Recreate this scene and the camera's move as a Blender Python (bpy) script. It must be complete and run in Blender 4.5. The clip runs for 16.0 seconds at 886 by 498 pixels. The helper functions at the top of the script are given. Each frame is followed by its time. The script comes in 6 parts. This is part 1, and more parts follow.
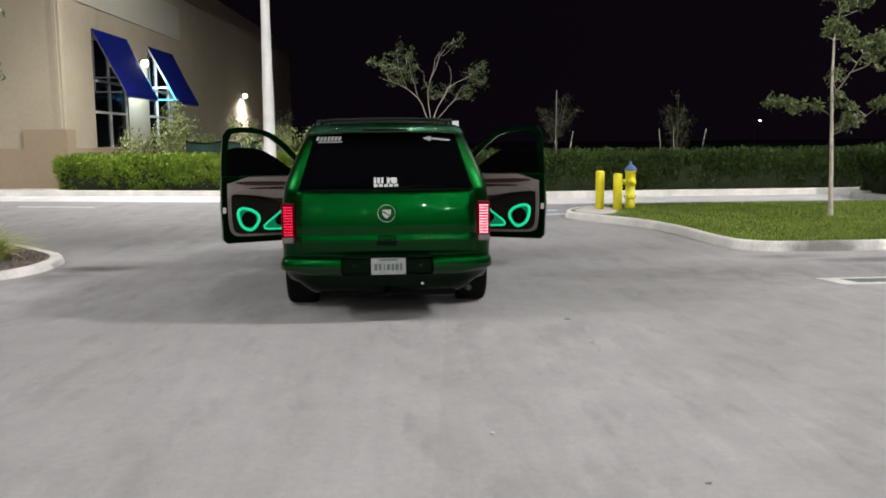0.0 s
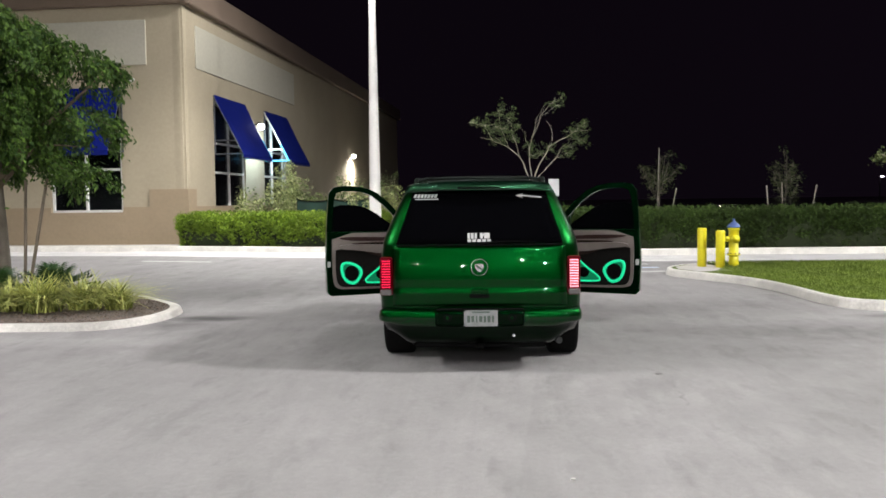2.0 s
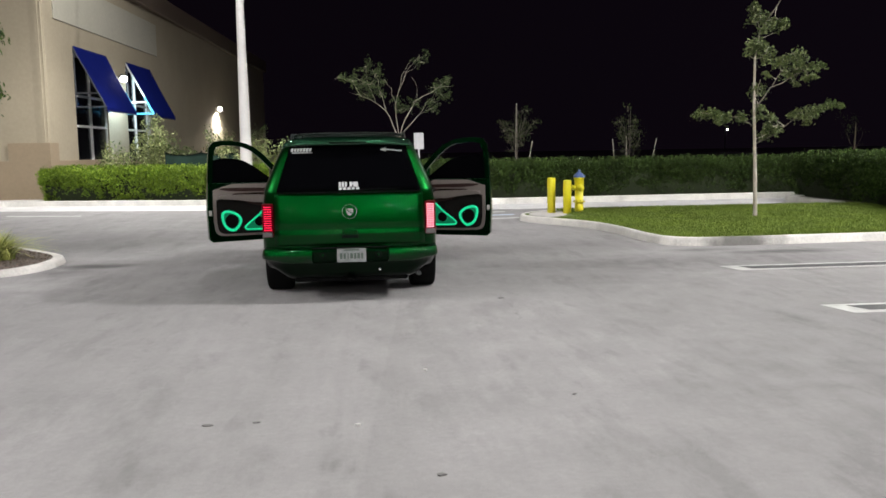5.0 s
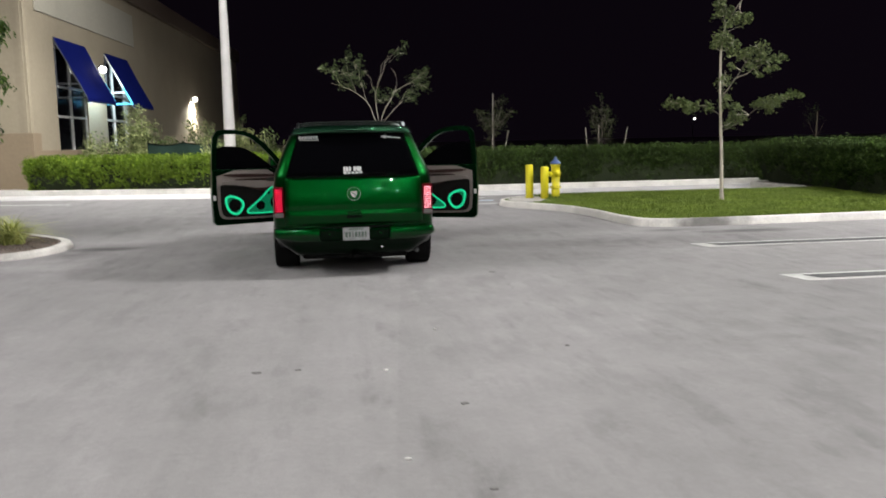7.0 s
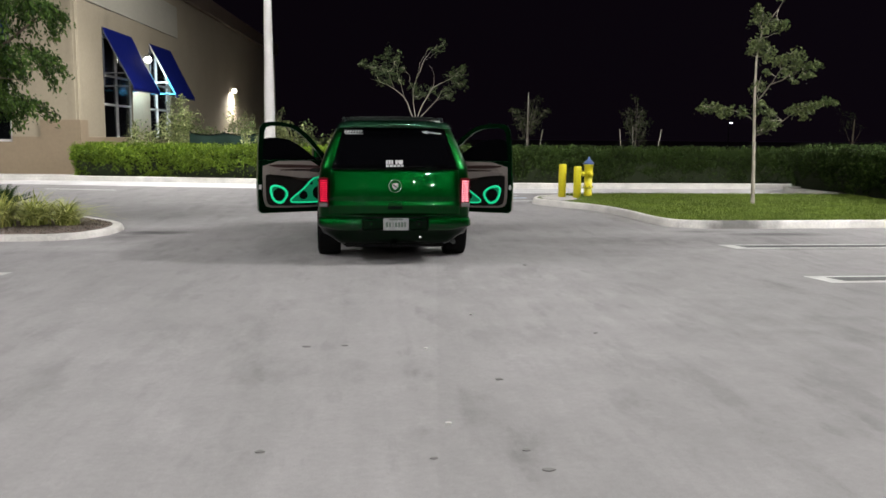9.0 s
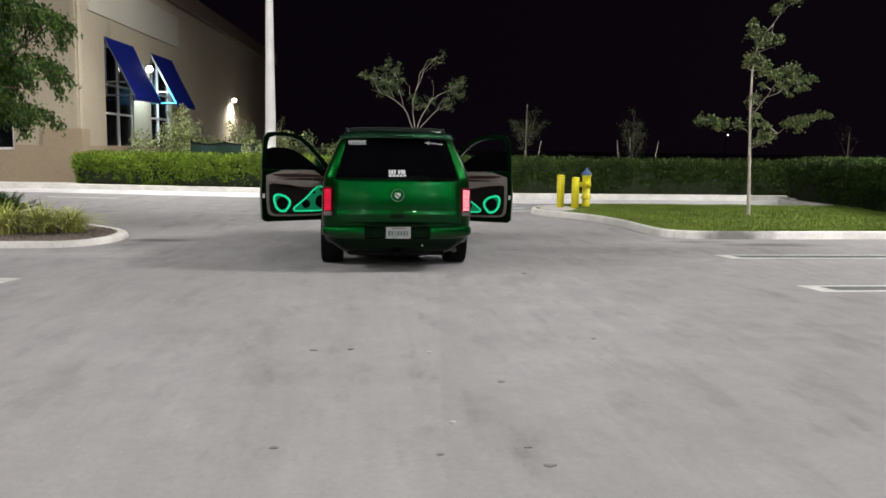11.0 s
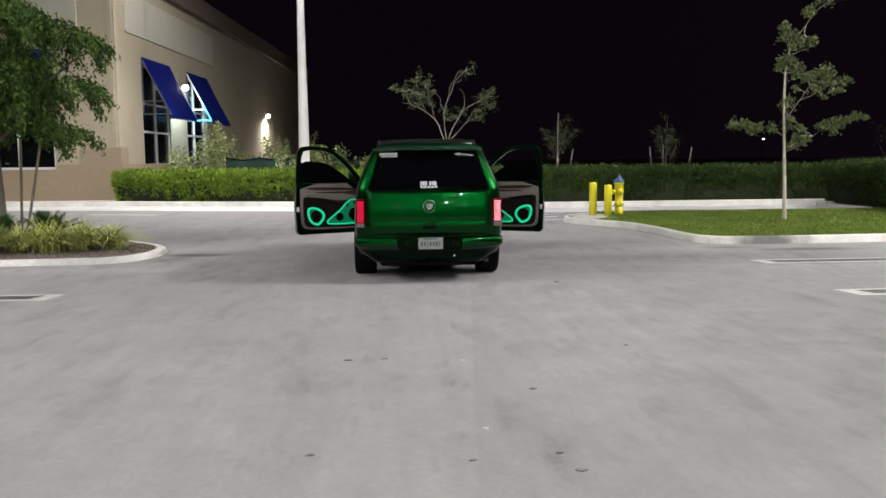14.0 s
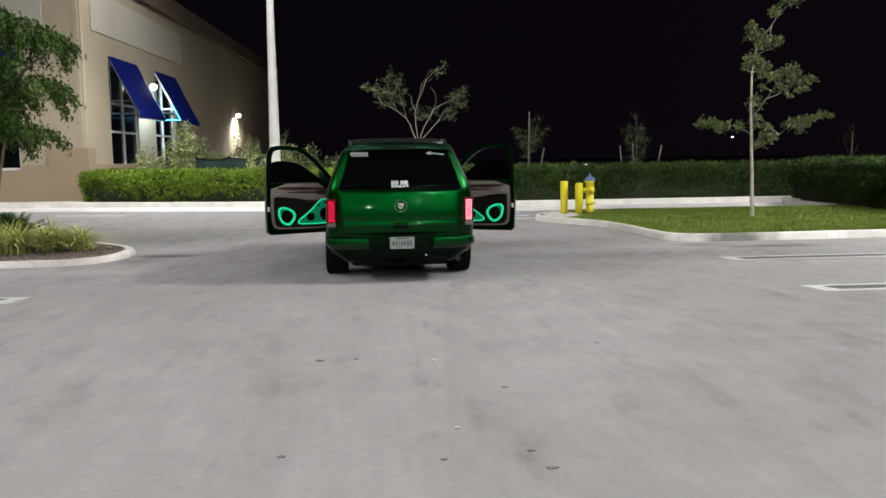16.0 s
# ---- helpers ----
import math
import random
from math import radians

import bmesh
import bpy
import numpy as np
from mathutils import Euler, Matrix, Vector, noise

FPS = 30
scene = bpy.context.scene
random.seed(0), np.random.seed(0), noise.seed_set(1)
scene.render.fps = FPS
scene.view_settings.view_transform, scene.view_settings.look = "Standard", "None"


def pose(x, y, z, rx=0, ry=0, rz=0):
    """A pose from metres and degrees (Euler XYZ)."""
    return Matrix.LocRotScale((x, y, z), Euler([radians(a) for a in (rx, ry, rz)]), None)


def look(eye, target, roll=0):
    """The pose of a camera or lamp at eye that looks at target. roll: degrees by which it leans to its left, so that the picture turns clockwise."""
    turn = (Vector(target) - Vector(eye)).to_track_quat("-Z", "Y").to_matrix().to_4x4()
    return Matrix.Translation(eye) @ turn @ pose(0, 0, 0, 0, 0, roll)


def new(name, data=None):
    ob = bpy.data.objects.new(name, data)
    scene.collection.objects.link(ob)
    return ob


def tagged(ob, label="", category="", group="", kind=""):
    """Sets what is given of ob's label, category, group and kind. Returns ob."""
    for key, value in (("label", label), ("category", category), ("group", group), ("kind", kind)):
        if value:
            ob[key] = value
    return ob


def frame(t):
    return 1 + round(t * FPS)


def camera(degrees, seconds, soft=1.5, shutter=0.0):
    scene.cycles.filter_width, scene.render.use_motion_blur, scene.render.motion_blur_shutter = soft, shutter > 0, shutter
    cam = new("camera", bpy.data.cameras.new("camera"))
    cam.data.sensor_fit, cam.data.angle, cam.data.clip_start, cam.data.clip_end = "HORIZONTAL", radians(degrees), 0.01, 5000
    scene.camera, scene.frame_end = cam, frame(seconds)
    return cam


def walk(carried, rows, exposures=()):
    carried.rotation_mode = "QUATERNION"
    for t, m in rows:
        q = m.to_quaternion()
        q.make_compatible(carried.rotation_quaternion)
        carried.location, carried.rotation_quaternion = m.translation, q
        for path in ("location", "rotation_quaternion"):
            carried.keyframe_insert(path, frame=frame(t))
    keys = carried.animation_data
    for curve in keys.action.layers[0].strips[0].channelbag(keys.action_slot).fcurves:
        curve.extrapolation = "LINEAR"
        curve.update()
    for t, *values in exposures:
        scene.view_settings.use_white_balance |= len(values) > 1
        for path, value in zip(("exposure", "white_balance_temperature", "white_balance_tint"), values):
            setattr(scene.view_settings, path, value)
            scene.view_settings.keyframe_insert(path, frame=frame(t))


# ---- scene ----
cam = camera(55.6, 16.0, 1.6, 0.7)
PATH = [
    (0, (-0.029, -7.872, 1.698), (0.111, -5.893, 1.441), -0.5),
    (0.5, (-0.034, -7.821, 1.687), (0.112, -5.837, 1.483), -0.4),
    (1, (0.036, -7.851, 1.697), (0.088, -5.857, 1.55), -0.5),
    (1.5, (0.131, -7.946, 1.693), (0.018, -5.953, 1.575), 0.8),
    (2, (0.081, -8.171, 1.688), (-0.025, -6.178, 1.57), -0.7),
    (2.5, (0.03, -8.406, 1.684), (0.059, -6.414, 1.502), 1.3),
    (3, (0.117, -8.553, 1.671), (0.245, -6.568, 1.462), 0.3),
    (3.5, (0.201, -8.712, 1.671), (0.384, -6.735, 1.431), 0.3),
    (3.7, (0.197, -8.837, 1.688), (0.396, -6.864, 1.432), 0.8),
    (5.8, (-0.011, -9.895, 1.698), (0.188, -7.917, 1.476), -1.7),
    (6, (-0.047, -9.978, 1.709), (0.141, -8.0, 1.48), -0.9),
    (6.5, (-0.231, -10.194, 1.688), (-0.039, -8.214, 1.472), -0.9),
    (7, (-0.317, -10.419, 1.664), (-0.05, -8.454, 1.406), -1.1),
    (7.5, (-0.276, -10.566, 1.649), (-0.016, -8.602, 1.373), 0.8),
    (8, (-0.256, -10.706, 1.662), (-0.03, -8.74, 1.374), 1.2),
    (8.5, (-0.326, -10.785, 1.669), (-0.127, -8.813, 1.402), 0.9),
    (9, (-0.46, -10.885, 1.656), (-0.262, -8.912, 1.392), 0.5),
    (11.5, (-0.535, -11.108, 1.661), (-0.332, -9.132, 1.427), 0.9),
    (12, (-0.536, -11.102, 1.657), (-0.387, -9.121, 1.429), 0.7),
    (12.5, (-0.531, -11.108, 1.652), (-0.421, -9.123, 1.436), -0.1),
    (13, (-0.527, -11.187, 1.665), (-0.422, -9.202, 1.451), -0.2),
    (13.5, (-0.519, -11.195, 1.666), (-0.408, -9.21, 1.455), -0.4),
    (14, (-0.512, -11.193, 1.663), (-0.389, -9.209, 1.448), -0.5),
    (14.5, (-0.499, -11.203, 1.662), (-0.359, -9.22, 1.443), -0.7),
    (15, (-0.495, -11.201, 1.661), (-0.338, -9.219, 1.44), -0.9),
    (15.5, (-0.494, -11.2, 1.666), (-0.323, -9.22, 1.444), -1.0),
    (16, (-0.5, -11.193, 1.665), (-0.312, -9.214, 1.447), -0.7),
]
walk(cam, [(t, look(eye, target, roll)) for t, eye, target, roll in PATH],
     [(0, -0.12), (0.4, -0.04), (1.0, 0.05), (1.5, 0.14), (2.5, 0.06), (3.7, -0.05), (6, -0.10), (7.5, -0.21), (9, -0.22), (11.5, -0.20), (16, -0.19)])


# ---- light ----
world = bpy.data.worlds.new("night_sky")
world.use_nodes = True
scene.world = world
sky = world.node_tree.nodes["Background"]
sky.inputs[0].default_value = (0.58, 0.35, 0.68, 1)
# the town's glow is a little stronger to the east
way = world.node_tree.nodes.new("ShaderNodeTexCoord")
axes = world.node_tree.nodes.new("ShaderNodeSeparateXYZ")
glow_range = world.node_tree.nodes.new("ShaderNodeMapRange")
glow_range.inputs[1].default_value, glow_range.inputs[2].default_value = 0.05, 0.6
glow_range.inputs[3].default_value, glow_range.inputs[4].default_value = 0.0050, 0.0064
world.node_tree.links.new(way.outputs["Generated"], axes.inputs[0])
world.node_tree.links.new(axes.outputs[0], glow_range.inputs[0])
world.node_tree.links.new(glow_range.outputs[0], sky.inputs[1])


def lamp(name, eye, target, power, size=0.35, colour=(1.0, 0.97, 0.93), spread=165, blend=0.25):
    """A lot lamp: a wide spot that throws its light downwards."""
    data = bpy.data.lights.new(name, "SPOT")
    data.energy, data.color, data.shadow_soft_size = power, colour, size
    data.spot_size, data.spot_blend = radians(spread), blend
    ob = new(name, data)
    ob.matrix_world = look(eye, target)
    return ob


# lot lamps on the tall poles ahead, to both sides and behind the camera
LOT = [
    ("lot_lamp_ahead", (-3.6, 17.8, 12.3), (-5.0, 17.4, 0), 7600, 107),
    ("lot_lamp_ahead", (-3.5, 19.3, 12.3), (-8.0, 25.5, 0), 4000, 106),
    ("lot_lamp_east", (17.8, -2.3, 13.1), (8.0, -1.8, 0), 15300, 150),
    ("lot_lamp_near_east", (6.9, -2.4, 12.5), (6.6, -2.4, 0), 1900, 150),
    # near west: unseen lamp added to brighten the car's left pillar
    ("fill_lamp_near_west", (-7.6, -3.0, 12.5), (-7.3, -3.0, 0), 1000, 150),
    ("lot_lamp_west", (-17.5, -1.8, 12.5), (-16.0, -1.4, 0), 7500, 154),
    ("lot_lamp_far_west", (-29.0, 9.0, 12.5), (-27, 12.0, 0), 600, 162),
    # north east: unseen lamp added to brighten the ground by the far kerb
    ("fill_lamp_north_east", (21.0, 14.5, 12.5), (19.5, 13.5, 0), 5000, 145),
    # the pair behind: unseen, added to brighten the car's rear pillars
    ("fill_lamp_behind", (-5.6, -13.0, 12.5), (-5.4, -12.0, 0), 1700, 150),
    ("fill_lamp_behind", (6.2, -13.4, 12.5), (6.0, -12.4, 0), 1700, 150),
    ("lot_lamp_south", (4.2, -26, 12.5), (4.0, -22, 0), 3800, 150),
    ("lot_lamp_south_west", (-15.0, -25, 12.5), (-14.5, -21, 0), 6500, 150),
    ("lot_lamp_south_east", (13.5, -26, 12.5), (13.0, -22, 0), 1600, 150),
    ("lot_lamp_back_row", (-9.5, -54, 12.5), (-9, -40, 0), 4500, 150),
    ("lot_lamp_back_row", (9.0, -56, 12.5), (8.5, -42, 0), 4500, 150),
    ("lot_lamp_back_row", (-3.5, -66, 12.5), (-3.5, -50, 0), 4500, 150),
    ("lot_lamp_back_row", (4.6, -44, 12.5), (4.6, -33, 0), 3500, 150),
]
for name, eye, target, power, spread in LOT:
    lamp(name, eye, target, power, 0.13, (1.0, 0.978, 0.968), spread, 0.5)


# ---- materials ----
def material(name, colour, rough=0.6, metal=0.0, vary=0.0, scale=8.0, bump=0.0, bump_scale=60.0, coat=0.0, spec=0.5, fine=0.0,
             per_object=0.0, per_island=0.0, other=None):
    """Principled surface with blotches (vary, scale), grain (fine) and relief (bump)."""
    m = bpy.data.materials.new(name)
    m.use_nodes = True
    nt = m.node_tree
    p = nt.nodes["Principled BSDF"]
    p.inputs["Roughness"].default_value = rough
    p.inputs["Metallic"].default_value = metal
    p.inputs["Coat Weight"].default_value = coat
    p.inputs["Coat Roughness"].default_value = 0.018
    p.inputs["Specular IOR Level"].default_value = spec
    p.inputs["Base Color"].default_value = (*colour, 1)
    m.diffuse_color = (*colour, 1)
    if not (vary or bump or fine or per_object or per_island):
        return m
    tc = nt.nodes.new("ShaderNodeTexCoord")
    geo = nt.nodes.new("ShaderNodeNewGeometry")

    def tex(s, detail=4):
        n = nt.nodes.new("ShaderNodeTexNoise")
        n.inputs["Scale"].default_value, n.inputs["Detail"].default_value = s, detail
        nt.links.new(geo.outputs["Position"], n.inputs["Vector"])
        return n.outputs[0]

    def stretch(value, low, high):
        n = nt.nodes.new("ShaderNodeMapRange")
        n.inputs[1].default_value, n.inputs[2].default_value = 0.25, 0.75
        n.inputs[3].default_value, n.inputs[4].default_value = low, high
        nt.links.new(value, n.inputs[0])
        return n.outputs[0]

    def times(a, b):
        n = nt.nodes.new("ShaderNodeMath")
        n.operation = "MULTIPLY"
        nt.links.new(a, n.inputs[0]), nt.links.new(b, n.inputs[1])
        return n.outputs[0]

    factor = None
    for amount, source in ((vary, "blotch"), (fine, "grain"), (per_object, "object"), (per_island, "island")):
        if not amount:
            continue
        if source == "blotch":
            v = stretch(tex(scale), 1 - amount, 1 + amount)
        elif source == "grain":
            v = stretch(tex(scale * 14, 2), 1 - amount, 1 + amount)
        else:
            n = nt.nodes.new("ShaderNodeMapRange")
            n.inputs[3].default_value, n.inputs[4].default_value = 1 - amount, 1 + amount
            if source == "object":
                info = nt.nodes.new("ShaderNodeObjectInfo")
                nt.links.new(info.outputs["Random"], n.inputs[0])
            else:
                nt.links.new(geo.outputs["Random Per Island"], n.inputs[0])
            v = n.outputs[0]
        factor = v if factor is None else times(factor, v)
    if factor is not None:
        mix = nt.nodes.new("ShaderNodeMix")
        mix.data_type, mix.blend_type = "RGBA", "MULTIPLY"
        mix.inputs[0].default_value = 1.0
        mix.inputs[6].default_value = (*colour, 1)
        if other:
            base = nt.nodes.new("ShaderNodeMix")
            base.data_type = "RGBA"
            base.inputs[6].default_value, base.inputs[7].default_value = (*colour, 1), (*other, 1)
            nt.links.new(geo.outputs["Random Per Island"] if per_island else tex(scale * 2.3), base.inputs[0])
            nt.links.new(base.outputs[2], mix.inputs[6])
        nt.links.new(factor, mix.inputs[7])
        nt.links.new(mix.outputs[2], p.inputs["Base Color"])
    if bump:
        b = nt.nodes.new("ShaderNodeBump")
        b.inputs["Strength"].default_value, b.inputs["Distance"].default_value = bump, 0.01
        nt.links.new(tex(bump_scale, 3), b.inputs["Height"])
        nt.links.new(b.outputs[0], p.inputs["Normal"])
    return m


def glow(name, colour, strength, base=(0.05, 0.05, 0.05)):
    m = material(name, base, 0.4)
    p = m.node_tree.nodes["Principled BSDF"]
    p.inputs["Specular IOR Level"].default_value = 0.04
    p.inputs["Emission Color"].default_value = (*colour, 1)
    p.inputs["Emission Strength"].default_value = strength
    return m


def stains_and_shade(nt, geo, f, spots):
    """Soft ragged patches (x, y, half length, half width, factor) over a factor, for stains and painted shade."""
    ragged = nt.nodes.new("ShaderNodeTexNoise")
    ragged.inputs["Scale"].default_value, ragged.inputs["Detail"].default_value = 3.5, 6
    nt.links.new(geo.outputs["Position"], ragged.inputs["Vector"])
    for x, y, a, b, amount in spots:
        mp = nt.nodes.new("ShaderNodeMapping")
        mp.inputs["Location"].default_value = (-x / a, -y / b, 0)
        mp.inputs["Scale"].default_value = (1 / a, 1 / b, 0)
        nt.links.new(geo.outputs["Position"], mp.inputs["Vector"])
        far = nt.nodes.new("ShaderNodeVectorMath")
        far.operation = "LENGTH"
        nt.links.new(mp.outputs[0], far.inputs[0])
        add = nt.nodes.new("ShaderNodeMath")
        add.operation = "ADD"
        nt.links.new(far.outputs["Value"], add.inputs[0]), nt.links.new(ragged.outputs[0], add.inputs[1])
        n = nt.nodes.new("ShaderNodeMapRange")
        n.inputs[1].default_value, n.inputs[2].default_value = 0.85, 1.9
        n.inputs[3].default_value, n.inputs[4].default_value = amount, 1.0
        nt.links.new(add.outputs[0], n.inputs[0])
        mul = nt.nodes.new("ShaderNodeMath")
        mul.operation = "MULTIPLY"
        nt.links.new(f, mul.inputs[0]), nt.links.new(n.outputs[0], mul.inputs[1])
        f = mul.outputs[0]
    return f


def asphalt_material():
    """Pale worn asphalt: streaks along the lane, patches, specks, dark drips, and broad patches that stand for dimmer
    light.
    """
    m = material("worn_asphalt", (0.30, 0.295, 0.29), 0.88, bump=0.22, bump_scale=160, vary=0.05, scale=0.5)
    nt = m.node_tree
    p = nt.nodes["Principled BSDF"]
    geo = nt.nodes.new("ShaderNodeNewGeometry")

    def noise_at(sx, sy, scale, detail, rough=0.55):
        mp = nt.nodes.new("ShaderNodeMapping")
        mp.inputs["Scale"].default_value = (sx, sy, 1)
        nt.links.new(geo.outputs["Position"], mp.inputs["Vector"])
        n = nt.nodes.new("ShaderNodeTexNoise")
        n.inputs["Scale"].default_value, n.inputs["Detail"].default_value = scale, detail
        n.inputs["Roughness"].default_value = rough
        nt.links.new(mp.outputs[0], n.inputs["Vector"])
        return n.outputs[0]

    def ramp(value, lo, hi, a, b):
        n = nt.nodes.new("ShaderNodeMapRange")
        n.inputs[1].default_value, n.inputs[2].default_value = lo, hi
        n.inputs[3].default_value, n.inputs[4].default_value = a, b
        nt.links.new(value, n.inputs[0])
        return n.outputs[0]

    def both(a, b):
        n = nt.nodes.new("ShaderNodeMath")
        n.operation = "MULTIPLY"
        nt.links.new(a, n.inputs[0]), nt.links.new(b, n.inputs[1])
        return n.outputs[0]

    # the paver's joint: a crisp edge with a darker strip beside it that fades out
    along = nt.nodes.new("ShaderNodeMapping")
    along.inputs["Location"].default_value = (-0.548, 0.0, 0)
    along.inputs["Rotation"].default_value = (0, 0, radians(5.2))
    nt.links.new(geo.outputs["Position"], along.inputs["Vector"])
    apart = nt.nodes.new("ShaderNodeSeparateXYZ")
    nt.links.new(along.outputs[0], apart.inputs[0])
    wobble = nt.nodes.new("ShaderNodeMath")
    wobble.operation = "MULTIPLY_ADD"
    nt.links.new(noise_at(1, 1, 5.0, 4), wobble.inputs[0])
    wobble.inputs[1].default_value = 0.06
    nt.links.new(apart.outputs[0], wobble.inputs[2])
    strip = both(ramp(wobble.outputs[0], 0.02, 0.045, 0.0, 1.0), ramp(wobble.outputs[0], 0.05, 0.75, 1.0, 0.0))
    f = ramp(strip, 0.0, 1.0, 1.0, 0.925)
    for v in (ramp(noise_at(2.4, 0.20, 1.0, 7, 0.66), 0.3, 0.7, 0.93, 1.07),
              ramp(noise_at(7.0, 0.60, 1.0, 5, 0.65), 0.3, 0.7, 0.975, 1.025),
              ramp(noise_at(1, 1, 0.22, 3), 0.3, 0.7, 0.95, 1.05),
              ramp(noise_at(1, 0.75, 2.0, 11, 0.76), 0.3, 0.7, 0.89, 1.11),
              ramp(noise_at(2.0, 0.65, 1.0, 8, 0.62), 0.54, 0.64, 1.0, 0.85),
              ramp(noise_at(4.5, 1.3, 1.0, 8, 0.62), 0.57, 0.66, 1.0, 0.89),
              ramp(noise_at(0.8, 0.5, 0.6, 8, 0.6), 0.52, 0.62, 1.0, 0.91),
              ramp(noise_at(1.7, 0.6, 0.9, 8, 0.66), 0.58, 0.70, 1.0, 1.13),
              ramp(noise_at(1, 1, 22, 4, 0.65), 0.3, 0.7, 0.94, 1.06),
              ramp(noise_at(1, 1, 110, 3), 0.3, 0.7, 0.92, 1.08),
              ramp(noise_at(1, 1, 320, 2), 0.3, 0.7, 0.90, 1.10)):
        f = both(f, v)
    mix = nt.nodes.new("ShaderNodeMix")
    mix.data_type, mix.blend_type = "RGBA", "MULTIPLY"
    mix.inputs[0].default_value = 1.0
    mix.inputs[6].default_value = (0.290, 0.280, 0.278, 1)
    # stains, plus broad dark patches at right that paint in weaker light and shade
    f = stains_and_shade(nt, geo, f, [(-3.95, 3.75, 0.55, 0.26, 0.34), (-4.2, 3.1, 0.42, 0.40, 0.62), (-6.6, 1.85, 2.6, 0.35, 1.13), (-4.25, 1.75, 0.75, 0.35, 1.14), (7.0, 3.25, 0.95, 0.24, 0.45), (5.7, 3.70, 0.6, 0.20, 0.66), (7.6, -0.2, 0.8, 0.25, 0.82), (-3.9, 4.75, 0.5, 0.25, 1.10), (3.2, 2.5, 1.6, 0.5, 0.86), (3.1, 1.5, 1.7, 1.3, 0.84), (-4.4, 7.4, 2.6, 1.9, 0.72), (-2.6, 4.9, 1.3, 1.0, 0.86), (3.4, 4.6, 1.6, 0.8, 0.86), (-1.5, 9.4, 2.6, 0.6, 0.90), (2.4, -4.6, 1.3, 0.25, 1.07), (-1.9, -3.4, 0.9, 0.3, 0.94), (-2.6, 16.2, 2.2, 0.3, 0.85), (5.2, -3.2, 2.2, 3.6, 0.75), (3.0, -5.6, 1.6, 1.8, 0.85), (1.6, -7.0, 1.4, 1.4, 0.92), (5.8, 2.4, 2.4, 0.9, 0.74), (8.2, 0.3, 2.6, 1.3, 0.82), (9.0, -3.5, 2.5, 1.6, 0.84)])
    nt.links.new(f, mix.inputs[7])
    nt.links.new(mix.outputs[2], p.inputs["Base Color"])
    return m


ASPHALT = asphalt_material()
CONCRETE = material("pale_concrete", (0.52, 0.50, 0.47), 0.85, vary=0.16, scale=1.3, fine=0.10, bump=0.25, bump_scale=90)
GUTTER = material("bleached_gutter_concrete", (0.66, 0.65, 0.64), 0.85, vary=0.16, scale=1.1, fine=0.10, bump=0.25, bump_scale=90)
KERB = material("kerb_concrete", (0.68, 0.66, 0.615), 0.82, vary=0.20, scale=2.0, fine=0.12, bump=0.3, bump_scale=70)


def dirty_kerb():
    """Kerb concrete with grime where cars scrape it."""
    nt = KERB.node_tree
    mix = next(n for n in nt.nodes if n.type == "MIX" and n.blend_type == "MULTIPLY")
    geo = next(n for n in nt.nodes if n.type == "NEW_GEOMETRY")
    old = mix.inputs[7].links[0].from_socket
    nt.links.new(stains_and_shade(nt, geo, old, [(6.6, 4.15, 0.80, 0.9, 0.25), (9.4, 4.3, 0.6, 0.5, 0.85), (-5.3, 2.3, 0.9, 0.6, 0.55), (-7.6, 2.2, 1.0, 0.6, 0.66), (-10.2, 2.2, 1.2, 0.6, 0.7), (-4.3, 3.6, 0.3, 0.6, 0.85), (-1.5, 17.8, 1.6, 0.8, 0.85), (7.4, 16.3, 1.2, 0.6, 0.88)]), mix.inputs[7])


dirty_kerb()
PAINT_WHITE = material("worn_white_line", (0.52, 0.52, 0.50), 0.7, vary=0.22, scale=5.0, fine=0.15)
PAINT_BLACK = material("black_line_infill", (0.085, 0.085, 0.085), 0.75, vary=0.25, scale=4.0, fine=0.2)
PAINT_BLUE = material("pale_blue_line", (0.45, 0.55, 0.68), 0.7, vary=0.22, scale=5.0)
STUCCO = material("beige_stucco", (0.37, 0.32, 0.23), 0.9, vary=0.05, scale=0.6, fine=0.05, bump=0.4, bump_scale=45)
STUCCO_DARK = material("tan_stucco", (0.305, 0.237, 0.158), 0.9, vary=0.05, scale=0.6, fine=0.05, bump=0.4, bump_scale=45)
STUCCO_PALE = material("pale_stucco", (0.43, 0.41, 0.335), 0.9, vary=0.05, scale=0.6, fine=0.05, bump=0.4, bump_scale=45)
STUCCO_TOP = material("brown_cornice_stucco", (0.165, 0.122, 0.09), 0.9, vary=0.06, scale=0.6, bump=0.4, bump_scale=45)
AWNING = material("blue_awning_cloth", (0.004, 0.010, 0.135), 0.8, spec=0.10, vary=0.10, scale=1.5, fine=0.05, bump=0.1, bump_scale=200)
# awning pipe colours: blue paints in lamplight, grey the lack of it
PIPE_LAMPLIT = material("lamplit_blue_awning_pipe", (0.10, 0.50, 0.85), 0.5, vary=0.1, scale=5)
PIPE_UNLIT = material("unlit_grey_awning_pipe", (0.06, 0.065, 0.075), 0.6, 0.2, vary=0.1, scale=5)
FRAME_WHITE = material("white_window_frame", (0.66, 0.66, 0.64), 0.45, vary=0.05, scale=3)
METAL_DARK = material("dark_metal", (0.025, 0.027, 0.027), 0.5, 0.5, vary=0.15, scale=6)
DARK_ROOM = material("dark_interior", (0.02, 0.02, 0.022), 0.9)
POLE = material("pale_pole_concrete", (0.78, 0.76, 0.74), 0.75, vary=0.08, scale=1.5, fine=0.06, bump=0.2, bump_scale=60)
